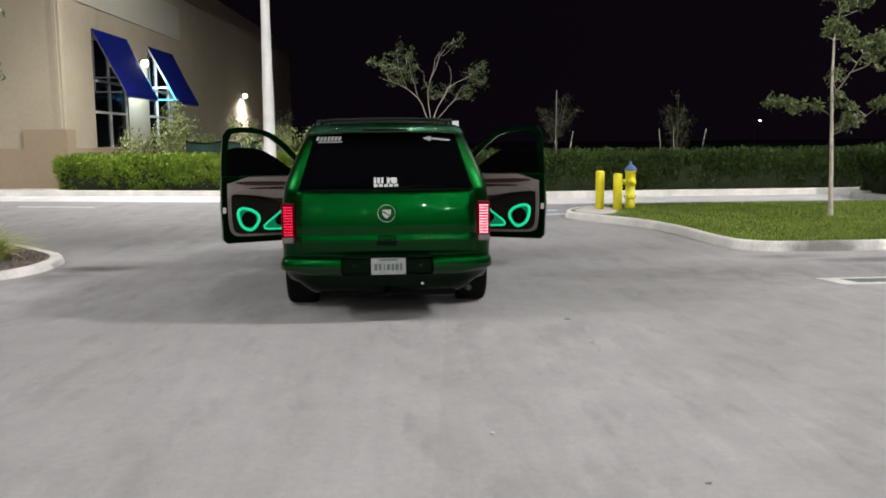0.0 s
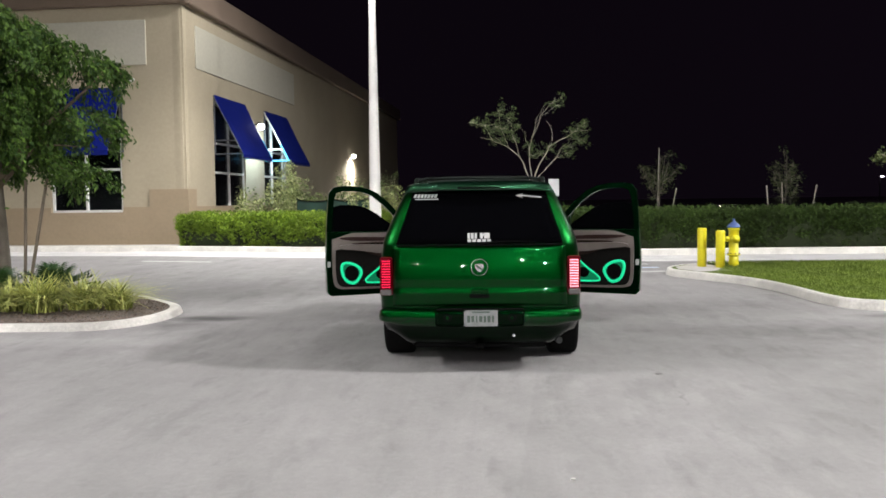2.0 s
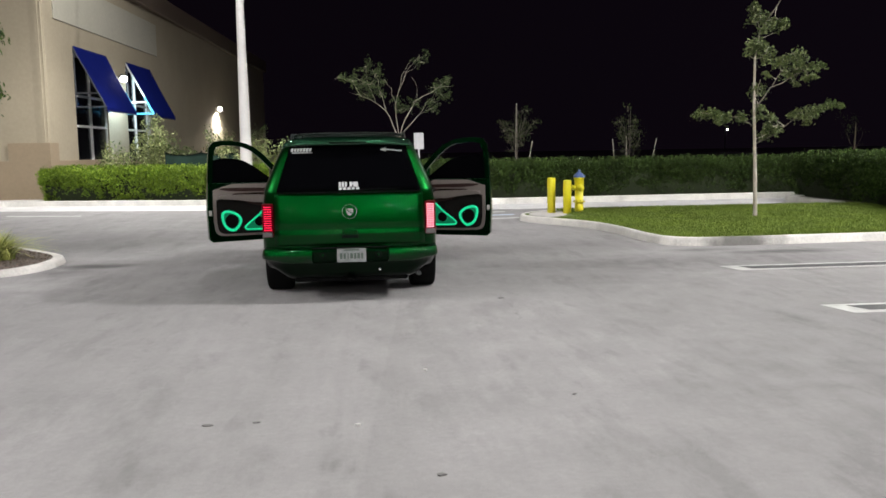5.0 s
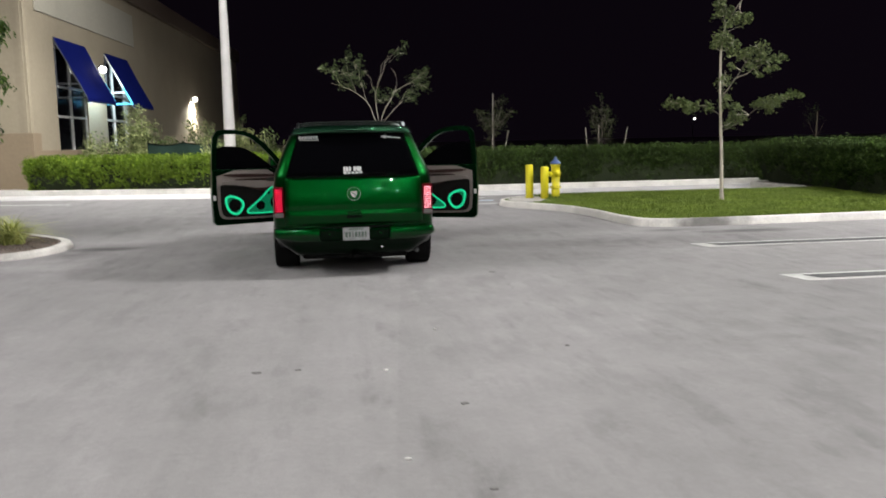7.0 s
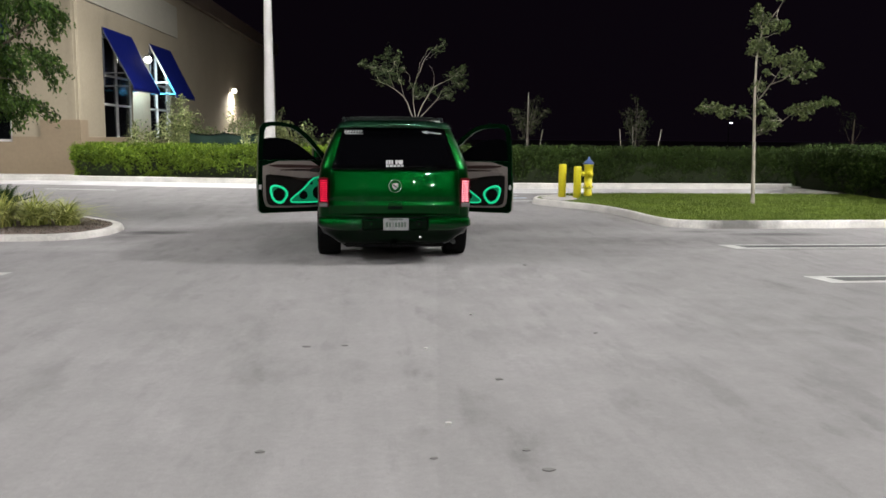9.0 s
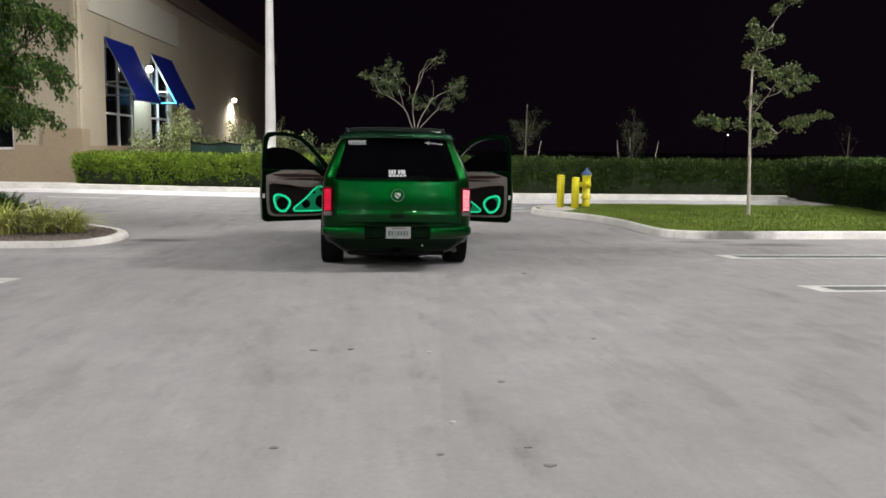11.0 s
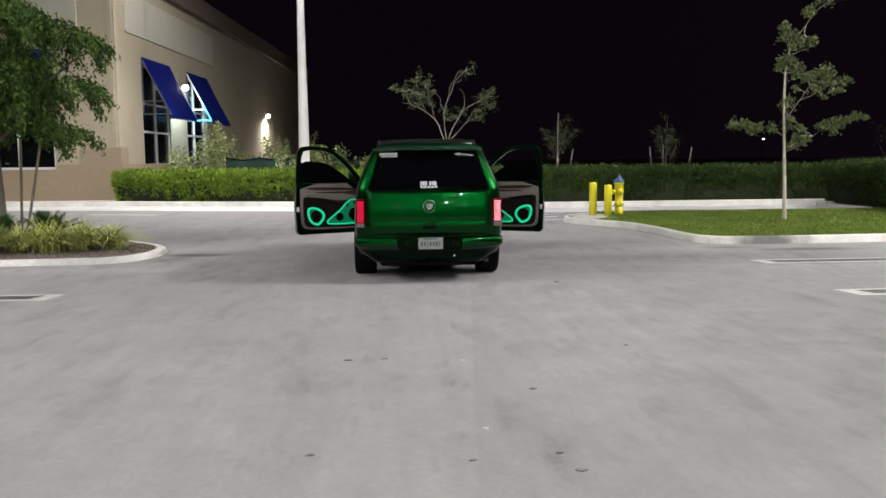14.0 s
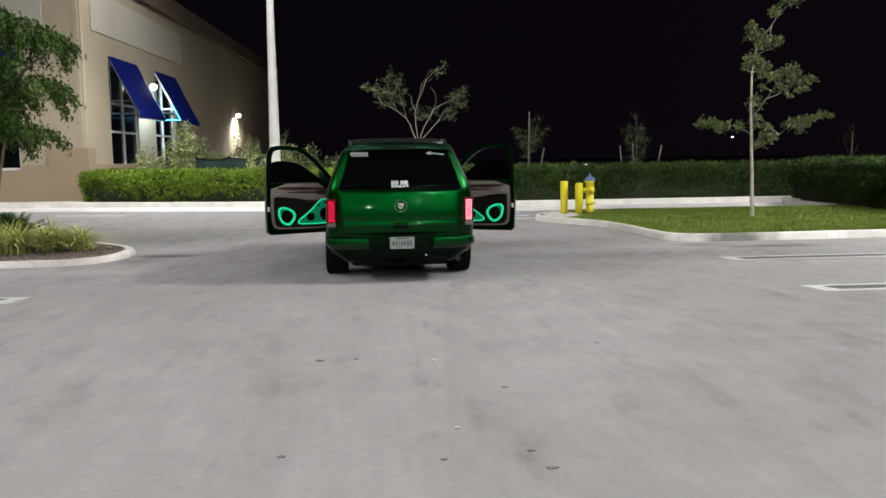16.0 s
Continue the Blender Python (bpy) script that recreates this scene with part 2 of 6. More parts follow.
MULCH = material("brown_mulch", (0.150, 0.122, 0.103), 0.95, vary=0.35, scale=5, fine=0.4, bump=0.9, bump_scale=45)
SOIL = material("dark_soil", (0.09, 0.07, 0.05), 0.95, vary=0.3, scale=4, fine=0.3, bump=0.8, bump_scale=40)
LAWN_SOIL = material("lawn_thatch", (0.105, 0.145, 0.030), 0.95, vary=0.25, scale=2.0, fine=0.35, bump=0.8, bump_scale=60)
BARK = material("grey_bark", (0.30, 0.26, 0.20), 0.9, vary=0.25, scale=7, fine=0.2, bump=0.7, bump_scale=40)
BARK_PALE = material("pale_bark", (0.42, 0.38, 0.31), 0.9, vary=0.25, scale=7, fine=0.2, bump=0.7, bump_scale=40)
STAKE_PALE = material("pale_stake_wood", (0.34, 0.31, 0.26), 0.85, vary=0.2, scale=6, fine=0.2, bump=0.4)
STAKE = material("weathered_stake_wood", (0.13, 0.105, 0.078), 0.85, vary=0.2, scale=6, fine=0.2, bump=0.4)
LEAF = material("tree_leaf", (0.020, 0.054, 0.009), 0.6, per_island=0.30, other=(0.070, 0.122, 0.020), vary=0.2, scale=1.5, spec=0.2)
LEAF_PALE = material("grey_green_leaf", (0.064, 0.092, 0.031), 0.6, per_island=0.32, other=(0.132, 0.155, 0.062), vary=0.2, scale=1.5, spec=0.2)
LEAF_GREY = material("dull_grey_green_leaf", (0.040, 0.062, 0.020), 0.6, per_island=0.40, other=(0.080, 0.105, 0.040), vary=0.2, scale=1.5, spec=0.2)
# hedge leaves: shade is put into the dark tone, lamplight into the bright one
LEAF_HEDGE_SHADED = material("shaded_dark_hedge_leaf", (0.026, 0.052, 0.0095), 0.6, per_island=0.35, other=(0.054, 0.088, 0.018), vary=0.5, scale=0.9, spec=0.2)
LEAF_HEDGE_LIT = material("lamplit_bright_hedge_leaf", (0.108, 0.190, 0.017), 0.6, per_island=0.24, other=(0.18, 0.26, 0.026), vary=0.40, scale=1.4, spec=0.2)
BARK_DULL = material("dull_bark", (0.13, 0.112, 0.09), 0.9, vary=0.25, scale=7, fine=0.2, bump=0.7, bump_scale=40)
LEAF_DULL = material("dull_leaf", (0.03, 0.044, 0.014), 0.6, per_island=0.4, other=(0.055, 0.072, 0.024), spec=0.1)
# darker bark for limbs, with the crown's shade put into its colour
LIMB = material("shaded_limb_bark", (0.11, 0.085, 0.06), 0.9, vary=0.25, scale=7, bump=0.6, bump_scale=40)
LEAF_SHRUB_DARK = material("dull_shrub_leaf", (0.055, 0.085, 0.022), 0.6, per_island=0.45, other=(0.13, 0.16, 0.06), vary=0.3, scale=1.4, spec=0.2)
LEAF_SHRUB = material("shrub_leaf", (0.15, 0.20, 0.065), 0.6, per_island=0.45, other=(0.36, 0.39, 0.18), vary=0.25, scale=1.4, spec=0.2)
# the deep shade inside the hedges is put into this core colour
HEDGE_CORE = material("hedge_core_shade", (0.018, 0.027, 0.008), 0.95, vary=0.3, scale=5, bump=1.0, bump_scale=20)
BLADE = material("strap_leaf", (0.26, 0.315, 0.066), 0.5, per_island=0.35, other=(0.49, 0.50, 0.17), spec=0.2)
GRASS = material("lawn_blade", (0.130, 0.192, 0.028), 0.65, per_island=0.12, other=(0.16, 0.215, 0.038), vary=0.30, scale=1.6, fine=0.10, spec=0.2)
CYCAD = material("cycad_leaf", (0.022, 0.058, 0.014), 0.5, per_island=0.3, spec=0.2)
NET = material("green_wind_screen", (0.006, 0.030, 0.019), 0.75, vary=0.2, scale=3)
YELLOW = material("yellow_paint", (0.72, 0.64, 0.020), 0.42, vary=0.10, scale=5, fine=0.06, bump=0.15, bump_scale=80)
BLUE_CAP = material("blue_hydrant_paint", (0.075, 0.125, 0.30), 0.45, vary=0.12, scale=8)
SIGN_BACK = material("bare_sign_metal", (0.55, 0.55, 0.56), 0.5, 0.4, vary=0.1, scale=4)
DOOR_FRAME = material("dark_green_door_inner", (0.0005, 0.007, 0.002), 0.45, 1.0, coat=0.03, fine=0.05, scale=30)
CAR_PAINT = material("candy_green_paint", (0.0004, 0.0355, 0.0048), 0.33, 1.0, fine=0.10, scale=40, coat=0.26)
# spoiler green, greyed and mottled in place of streaky reflections
SPOILER_PAINT = material("reflection_greyed_green", (0.008, 0.044, 0.020), 0.22, 0.85, vary=0.3, scale=9, fine=0.15, coat=0.6, bump=0.28, bump_scale=14)
RACK = material("black_rack_metal", (0.010, 0.013, 0.012), 0.42, 0.6, vary=0.15, scale=6)
# car paint darkened: the shade low on the bumper is put into its colour
PAINT_SHADED = material("shaded_candy_green_paint", (0.0002, 0.0065, 0.0013), 0.30, 1.0, fine=0.10, scale=40, coat=0.14, bump=0.30, bump_scale=9)
BUMPER_PAINT = material("rippled_candy_green_paint", (0.0004, 0.034, 0.0048), 0.30, 1.0, fine=0.10, scale=40, coat=0.5, bump=0.22, bump_scale=9)
TRIM_BLACK = material("black_trim", (0.003, 0.003, 0.003), 0.7, spec=0.04, vary=0.1, scale=10)
TINT = material("black_tinted_glass", (0.0015, 0.0015, 0.002), 0.03, spec=0.012)
PANE_TINT = material("black_door_glass", (0.0012, 0.0012, 0.0016), 0.3, spec=0.0)
RUBBER = material("tyre_rubber", (0.005, 0.005, 0.005), 0.85, spec=0.06, vary=0.2, scale=12, bump=0.3, bump_scale=90)
CHROME = material("chrome", (0.75, 0.75, 0.76), 0.12, 1.0, fine=0.03, scale=20)
SILVER = material("silver_badge", (0.55, 0.56, 0.55), 0.22, 0.95)
PLATE = material("white_plate", (0.25, 0.26, 0.26), 0.5, vary=0.26, scale=14)
PLATE_INK = material("plate_ink", (0.07, 0.10, 0.08), 0.6)
DECAL = material("white_decal", (0.50, 0.50, 0.50), 0.5)
BEIGE_TRIM = material("beige_door_trim", (0.135, 0.115, 0.103), 0.6, vary=0.08, scale=8, bump=0.15, bump_scale=120)
WOOD_TRIM = material("dark_wood_trim", (0.022, 0.008, 0.006), 0.5, spec=0.2, vary=0.3, scale=14)
CARPET = material("dark_door_carpet", (0.007, 0.006, 0.0055), 0.9, spec=0.1, vary=0.15, scale=20)
LEATHER = material("dark_leather", (0.05, 0.045, 0.04), 0.55, vary=0.1, scale=12)
RED_LENS = glow("red_lamp_lens", (1.0, 0.0, 0.025), 0.035, (0.05, 0.001, 0.004))
CLEAR_LENS = material("clear_lamp_lens", (0.11, 0.105, 0.10), 0.3, coat=0.2)
LATCH_STEEL = material("pale_latch_steel", (0.50, 0.50, 0.49), 0.35)
LED_BASE = glow("red_led_strip", (1.0, 0.002, 0.04), 0.14, (0.1, 0.002, 0.01))
LED_RED = glow("red_led", (1.0, 0.022, 0.085), 1.6, (0.3, 0.005, 0.01))
LED_BRIGHT = glow("bright_red_led", (1.0, 0.36, 0.42), 3.4, (0.3, 0.005, 0.01))
LED_GREEN = glow("green_led_ring", (0.01, 0.70, 0.31), 0.82, (0.02, 0.3, 0.15))
LED_GREEN_DIM = glow("green_lit_pod", (0.004, 0.42, 0.17), 0.30, (0.01, 0.07, 0.04))
LAMP_WHITE = glow("white_lamp_lens", (1.0, 0.97, 0.92), 16)
LAMP_WARM = glow("warm_lamp_lens", (1.0, 0.95, 0.84), 8)
FAR_WHITE = glow("distant_white_lamp", (1, 0.97, 0.95), 40)


# ---- mesh tools ----
def link(name, verts, faces, mat, parent=None, label="", smooth=False, mats=None):
    me = bpy.data.meshes.new(name)
    me.from_pydata([tuple(map(float, v)) for v in verts], [], [tuple(map(int, f)) for f in faces])
    me.update()
    me.materials.append(mat)
    if smooth:
        for f in me.polygons:
            f.use_smooth = True
    ob = new(name, me)
    ob.parent = parent
    if label:
        ob["label"] = label
    return ob


def part(name, bm, mat, parent=None, label="", smooth=False):
    """One bmesh as one mesh object under a thing or a part."""
    me = bpy.data.meshes.new(name)
    bmesh.ops.recalc_face_normals(bm, faces=bm.faces[:])
    bm.to_mesh(me)
    bm.free()
    me.materials.append(mat)
    if smooth:
        for f in me.polygons:
            f.use_smooth = True
    ob = new(name, me)
    ob.parent = parent
    if label:
        ob["label"] = label
    return ob


def holder(name, m=None):
    ob = new(name)
    ob.empty_display_size = 0.2
    if m is not None:
        ob.matrix_world = m
    return ob


def box(size, at=(0, 0, 0), bevel=0.0, seg=1, bm=None, m=None):
    """A bevelled box, joined to bm."""
    b = bmesh.new()
    bmesh.ops.create_cube(b, size=1)
    bmesh.ops.scale(b, vec=size, verts=b.verts)
    if bevel:
        bmesh.ops.bevel(b, geom=b.edges[:], offset=bevel, segments=seg, affect="EDGES", profile=0.6)
    bmesh.ops.translate(b, vec=at, verts=b.verts)
    if m is not None:
        bmesh.ops.transform(b, matrix=m, verts=b.verts)
    if bm is None:
        return b
    me = bpy.data.meshes.new("x")
    b.to_mesh(me)
    b.free()
    bm.from_mesh(me)
    bpy.data.meshes.remove(me)
    return bm


def lathe(profile, n=20, m=None, bm=None):
    """A closed turned shape from (radius, z) rows."""
    b = bm or bmesh.new()
    rings = []
    for r, z in profile:
        rings.append([b.verts.new((r * math.cos(2 * math.pi * i / n), r * math.sin(2 * math.pi * i / n), z)) for i in range(n)])
    made = [v for ring in rings for v in ring]
    for a, c in zip(rings, rings[1:]):
        for i in range(n):
            b.faces.new((a[i], a[(i + 1) % n], c[(i + 1) % n], c[i]))
    b.faces.new(rings[0][::-1])
    b.faces.new(rings[-1])
    if m is not None:
        bmesh.ops.transform(b, matrix=m, verts=made)
    return b


def tube(points, radii, n=8, bm=None):
    """A tapered round limb along points."""
    b = bm or bmesh.new()
    pts = [Vector(p) for p in points]
    rings = []
    for i, p in enumerate(pts):
        d = (pts[min(i + 1, len(pts) - 1)] - pts[max(i - 1, 0)]).normalized()
        u = d.orthogonal().normalized() if not rings else (last - d * last.dot(d)).normalized()
        last = u
        w = d.cross(u)
        rings.append([b.verts.new(p + radii[i] * (math.cos(2 * math.pi * k / n) * u + math.sin(2 * math.pi * k / n) * w)) for k in range(n)])
    for a, c in zip(rings, rings[1:]):
        for k in range(n):
            b.faces.new((a[k], a[(k + 1) % n], c[(k + 1) % n], c[k]))
    b.faces.new(rings[0][::-1])
    b.faces.new(rings[-1])
    return b


def prism(outline, z0, z1, bm=None, m=None):
    """A flat outline (x, y) raised from z0 to z1."""
    b = bm or bmesh.new()
    lo = [b.verts.new((x, y, z0)) for x, y in outline]
    hi = [b.verts.new((x, y, z1)) for x, y in outline]
    n = len(outline)
    b.faces.new(lo[::-1])
    b.faces.new(hi)
    for i in range(n):
        b.faces.new((lo[i], lo[(i + 1) % n], hi[(i + 1) % n], hi[i]))
    if m is not None:
        bmesh.ops.transform(b, matrix=m, verts=lo + hi)
    return b


def smooth_line(points, closed, rounds=2):
    """Corner cutting, to round an outline."""
    p = [Vector(v) for v in points]
    for _ in range(rounds):
        q = []
        for i in range(len(p) if closed else len(p) - 1):
            a, b = p[i], p[(i + 1) % len(p)]
            q += [a * 0.75 + b * 0.25, a * 0.25 + b * 0.75]
        p = q if closed else [p[0]] + q + [p[-1]]
    return p


def inset_line(points, d, closed=True):
    """An outline moved d to its left."""
    out, n = [], len(points)
    for i, p in enumerate(points):
        a = points[i - 1] if closed or i else p
        c = points[(i + 1) % n] if closed or i < n - 1 else p
        t = (c - a).normalized()
        out.append(p + d * Vector((-t.y, t.x)))
    return out


def kerb_run(name, points, closed, width, height, label):
    """A kerb of given width inside (left of) an outline, with a rounded top edge."""
    prof = [(0.0, 0.0), (0.03, height - 0.035), (0.045, height - 0.012), (0.075, height), (width - 0.03, height), (width, height - 0.02), (width, -0.02)]
    lines = [inset_line(points, off, closed) for off, _ in prof]
    verts, faces, n, k = [], [], len(points), len(prof)
    for i in range(n):
        for j, (_, z) in enumerate(prof):
            verts.append((lines[j][i].x, lines[j][i].y, z - (0.02 if j == 0 else 0)))
    for i in range(n if closed else n - 1):
        for j in range(k - 1):
            a, b = i * k + j, ((i + 1) % n) * k + j
            faces.append((a, b, b + 1, a + 1))
    if not closed:
        faces += [tuple(range(k))[::-1], tuple(range((n - 1) * k, n * k))]
    ob = link(name, verts, faces, KERB)
    return tagged(ob, label, "kerb", kind="structure")


def leaves(name, centres, sizes, mat, parent=None, label="", droop=0.2, wide=0.5, seed=1, normals=None):
    """Many small folded leaves, one island each, in one mesh."""
    rng = np.random.default_rng(seed)
    c = np.asarray(centres, float)
    n = len(c)
    s = np.asarray(sizes, float)[:, None]
    a = rng.normal(size=(n, 3))
    if normals is not None:
        a = a * 0.75 + np.asarray(normals)
    a[:, 2] -= droop
    a /= np.linalg.norm(a, axis=1)[:, None]
    b = np.cross(a, rng.normal(size=(n, 3)))
    b /= np.linalg.norm(b, axis=1)[:, None]
    up = np.cross(a, b)
    v = np.stack([c - a * s * 0.5, c + b * s * wide * 0.5 + up * s * 0.08, c + a * s * 0.5, c - b * s * wide * 0.5 + up * s * 0.08], 1).reshape(-1, 3)
    me = bpy.data.meshes.new(name)
    me.vertices.add(4 * n)
    me.vertices.foreach_set("co", v.ravel())
    me.loops.add(4 * n)
    me.loops.foreach_set("vertex_index", np.arange(4 * n))
    me.polygons.add(n)
    me.polygons.foreach_set("loop_start", np.arange(n) * 4)
    me.update(calc_edges=True)
    me.validate()
    me.materials.append(mat)
    ob = new(name, me)
    ob.parent = parent
    if label:
        ob["label"] = label
    return ob


def blades(name, roots, heights, mat, parent=None, width=0.012, lean=0.5, seed=3, seg=3):
    """Arching grass blades, one island each."""
    rng = np.random.default_rng(seed)
    r = np.asarray(roots, float)
    n = len(r)
    h = np.asarray(heights, float)
    ang = rng.uniform(0, 2 * math.pi, n)
    out = np.stack([np.cos(ang), np.sin(ang), np.zeros(n)], 1)
    side = np.stack([-np.sin(ang), np.cos(ang), np.zeros(n)], 1)
    bend = rng.uniform(0.15, 1.0, n) * lean
    rows = []
    for k in range(seg + 1):
        f = k / seg
        centre = r + out * (h * bend * f ** 1.8)[:, None] + np.array([0, 0, 1.0]) * (h * (f - 0.35 * bend * f ** 2.5))[:, None]
        w = width * (1 - f) ** 0.7 + 0.001
        rows += [centre - side * w, centre + side * w]
    v = np.stack(rows, 1).reshape(-1, 3)
    per = 2 * (seg + 1)
    base = (np.arange(n) * per)[:, None, None]
    quad = np.array([[2 * k, 2 * k + 1, 2 * k + 3, 2 * k + 2] for k in range(seg)])[None]
    idx = (base + quad).reshape(-1)
    me = bpy.data.meshes.new(name)
    me.vertices.add(len(v))
    me.vertices.foreach_set("co", v.ravel())
    me.loops.add(len(idx))
    me.loops.foreach_set("vertex_index", idx)
    me.polygons.add(n * seg)
    me.polygons.foreach_set("loop_start", np.arange(n * seg) * 4)
    me.update(calc_edges=True)
    me.validate()
    me.materials.append(mat)
    ob = new(name, me)
    ob.parent = parent
    return ob


# ---- ground ----
def flat_sheet(name, outline, z, mat, label, category, thick=0.0):
    bm = prism([(p[0], p[1]) for p in outline], z - thick, z) if thick else bmesh.new()
    if not thick:
        bm.faces.new([bm.verts.new((p[0], p[1], z)) for p in outline])
    return tagged(part(name, bm, mat), label, category, kind="structure")


flat_sheet("ground", [(-600, -600), (600, -600), (600, 600), (-600, 600)], 0.0, ASPHALT, "pale worn grey asphalt of a parking lot with faint tyre streaks", "asphalt")

FAR_KERB = [Vector(p) for p in ((-40, 22.4), (-22, 21.3), (-10.65, 20.2), (-4.0, 18.5), (4.65, 16.25), (9.0, 16.3), (13.05, 16.3), (16.5, 16.35))]
kerb_run("kerb_far", FAR_KERB, False, 0.20, 0.19, "pale concrete kerb along the far side of the lot")
gutter = inset_line(FAR_KERB, -2.3, False)
flat_sheet("gutter", [*gutter, *FAR_KERB[::-1]], 0.006, GUTTER, "pale concrete gutter strip along the kerb", "gutter")
edge = inset_line(FAR_KERB, 0.16, False)
flat_sheet("pavement_far", [*edge[:3], (-10.3, 20.15), (-10.2, 22.5), (-40, 24.4)], 0.15, CONCRETE, "pale concrete footpath in front of the shop wall", "footpath", 0.14)
flat_sheet("planting_bed", [(-10.28, 20.2), *edge[3:], (16.5, 18.6), (4.6, 19.2), (-4, 22), (-9.0, 45), (-10.8, 22.6), (-10.19, 22.6)], 0.146, SOIL, "dark soil bed under the hedges", "planting bed", 0.13)
flat_sheet("ramp_cover", [(-12.9 + 0.62 * math.cos(i * 0.3142), 19.95 + 0.40 * math.sin(i * 0.3142)) for i in range(20)], 0.012, KERB, "round worn concrete access cover in the lot", "access cover")

# grass island
ISLAND_R = smooth_line([(3.9, 9.9), (4.25, 9.2), (4.95, 8.0), (5.2, 6.6), (5.22, 5.2), (5.4, 4.35), (6.2, 4.12), (8.0, 4.2), (12, 4.35), (26, 4.6), (26, 11.6), (13.3, 11.6), (11.4, 11.65), (8.7, 11.75), (6.3, 11.85), (4.7, 11.5), (4.0, 10.7)], True)
kerb_run("kerb_grass_island", ISLAND_R, True, 0.13, 0.15, "pale concrete kerb round the grass island")
inner_r = inset_line(ISLAND_R, 0.11)
flat_sheet("grass_island", inner_r, 0.135, LAWN_SOIL, "short green lawn on a kerbed island", "lawn", 0.12)
flat_sheet("hydrant_pad", [(4.15, 9.95), (4.45, 9.3), (4.75, 9.4), (5.05, 10.0), (5.15, 11.0), (4.75, 11.3), (4.2, 10.5)], 0.142, CONCRETE, "pale concrete pad round the bollards and the hydrant", "concrete pad")
kerb_run("kerb_side", [Vector(p) for p in ((16.5, 14.95), (13.35, 14.92), (13.05, 14.82), (12.90, 14.62), (12.85, 14.3), (12.86, 13.2), (12.9, 11.75))], False, 0.20, 0.19, "pale concrete kerb in front of the side hedge")
flat_sheet("planting_bed_side", [(13.6, 4.6), (18, 4.6), (18, 14.8), (13.3, 14.8), (13.02, 14.4), (13.02, 11.75), (13.3, 11.4)], 0.148, SOIL, "dark soil bed under the side hedge", "planting bed", 0.13)

# planter island
ISLAND_L = smooth_line([(-30, 2.25), (-9, 2.40), (-6.0, 2.56), (-5.00, 2.61), (-4.51, 3.4), (-4.56, 4.6), (-5.3, 5.5), (-6.6, 6.9), (-9, 8.1), (-30, 8.4)], True)
kerb_run("kerb_planter_island", ISLAND_L, True, 0.22, 0.092, "pale concrete kerb round the planter island")
flat_sheet("mulch_bed", inset_line(ISLAND_L, 0.2), 0.090, MULCH, "brown mulch bed on the planter island", "mulch bed", 0.12)


# hairpin bay lines: white outline, black core
def bay_line(x0, x1, y, label):
    r = 0.275
    s = 1 if x1 > x0 else -1
    outer = [(x0, y - r + 0.02), (x0 - 0.10 * s, y + r - 0.06), (x1, y + r - 0.06), (x1, y - r + 0.02)]
    flat_sheet("bay_line", outer, 0.004, PAINT_WHITE, label, "parking line")
    q = r - 0.122
    core = [(x0 + 0.22 * s, y - q), (x0 + 0.12 * s, y + q - 0.04), (x1, y + q - 0.04), (x1, y - q)]
    flat_sheet("bay_line_core", core, 0.008, PAINT_BLACK, "black infill of a white parking bay line", "parking line")


bay_line(5.28, 11.0, 1.60, "worn white parking bay line with a black core")
bay_line(5.05, 11.0, -1.42, "worn white parking bay line with a black core")
bay_line(-4.70, -11.0, -0.68, "worn white parking bay line with a black core")
flat_sheet("lane_line", [(-9.9, 15.5), (-9.9, 15.75), (-7.7, 15.2), (-7.7, 14.95)], 0.004, PAINT_WHITE, "worn white lane line on the asphalt", "lane line")
for i in range(5):
    flat_sheet("crossing_bar", [(3.0, 10.7 + 1.05 * i), (4.2 - 0.05 * i, 10.9 + 1.05 * i), (4.2 - 0.05 * i, 11.2 + 1.05 * i), (3.0, 11.0 + 1.05 * i)], 0.004, PAINT_BLUE if i % 2 else PAINT_WHITE, "worn pale bar of a painted crossing", "crossing bar")

# ---- shop building ----
SHOP = holder("shop_building", pose(-10.9, 22.2, 0.15, 0, 0, -3.6))
tagged(SHOP, "beige stucco shop building with blue window awnings and a brown cornice", "building")
FRONT = pose(0, 0, 0)                      # u to -x along the front, wall grows to +y
SIDE = pose(0, 0, 0, 0, 0, 90)             # u along +y, wall grows to -x


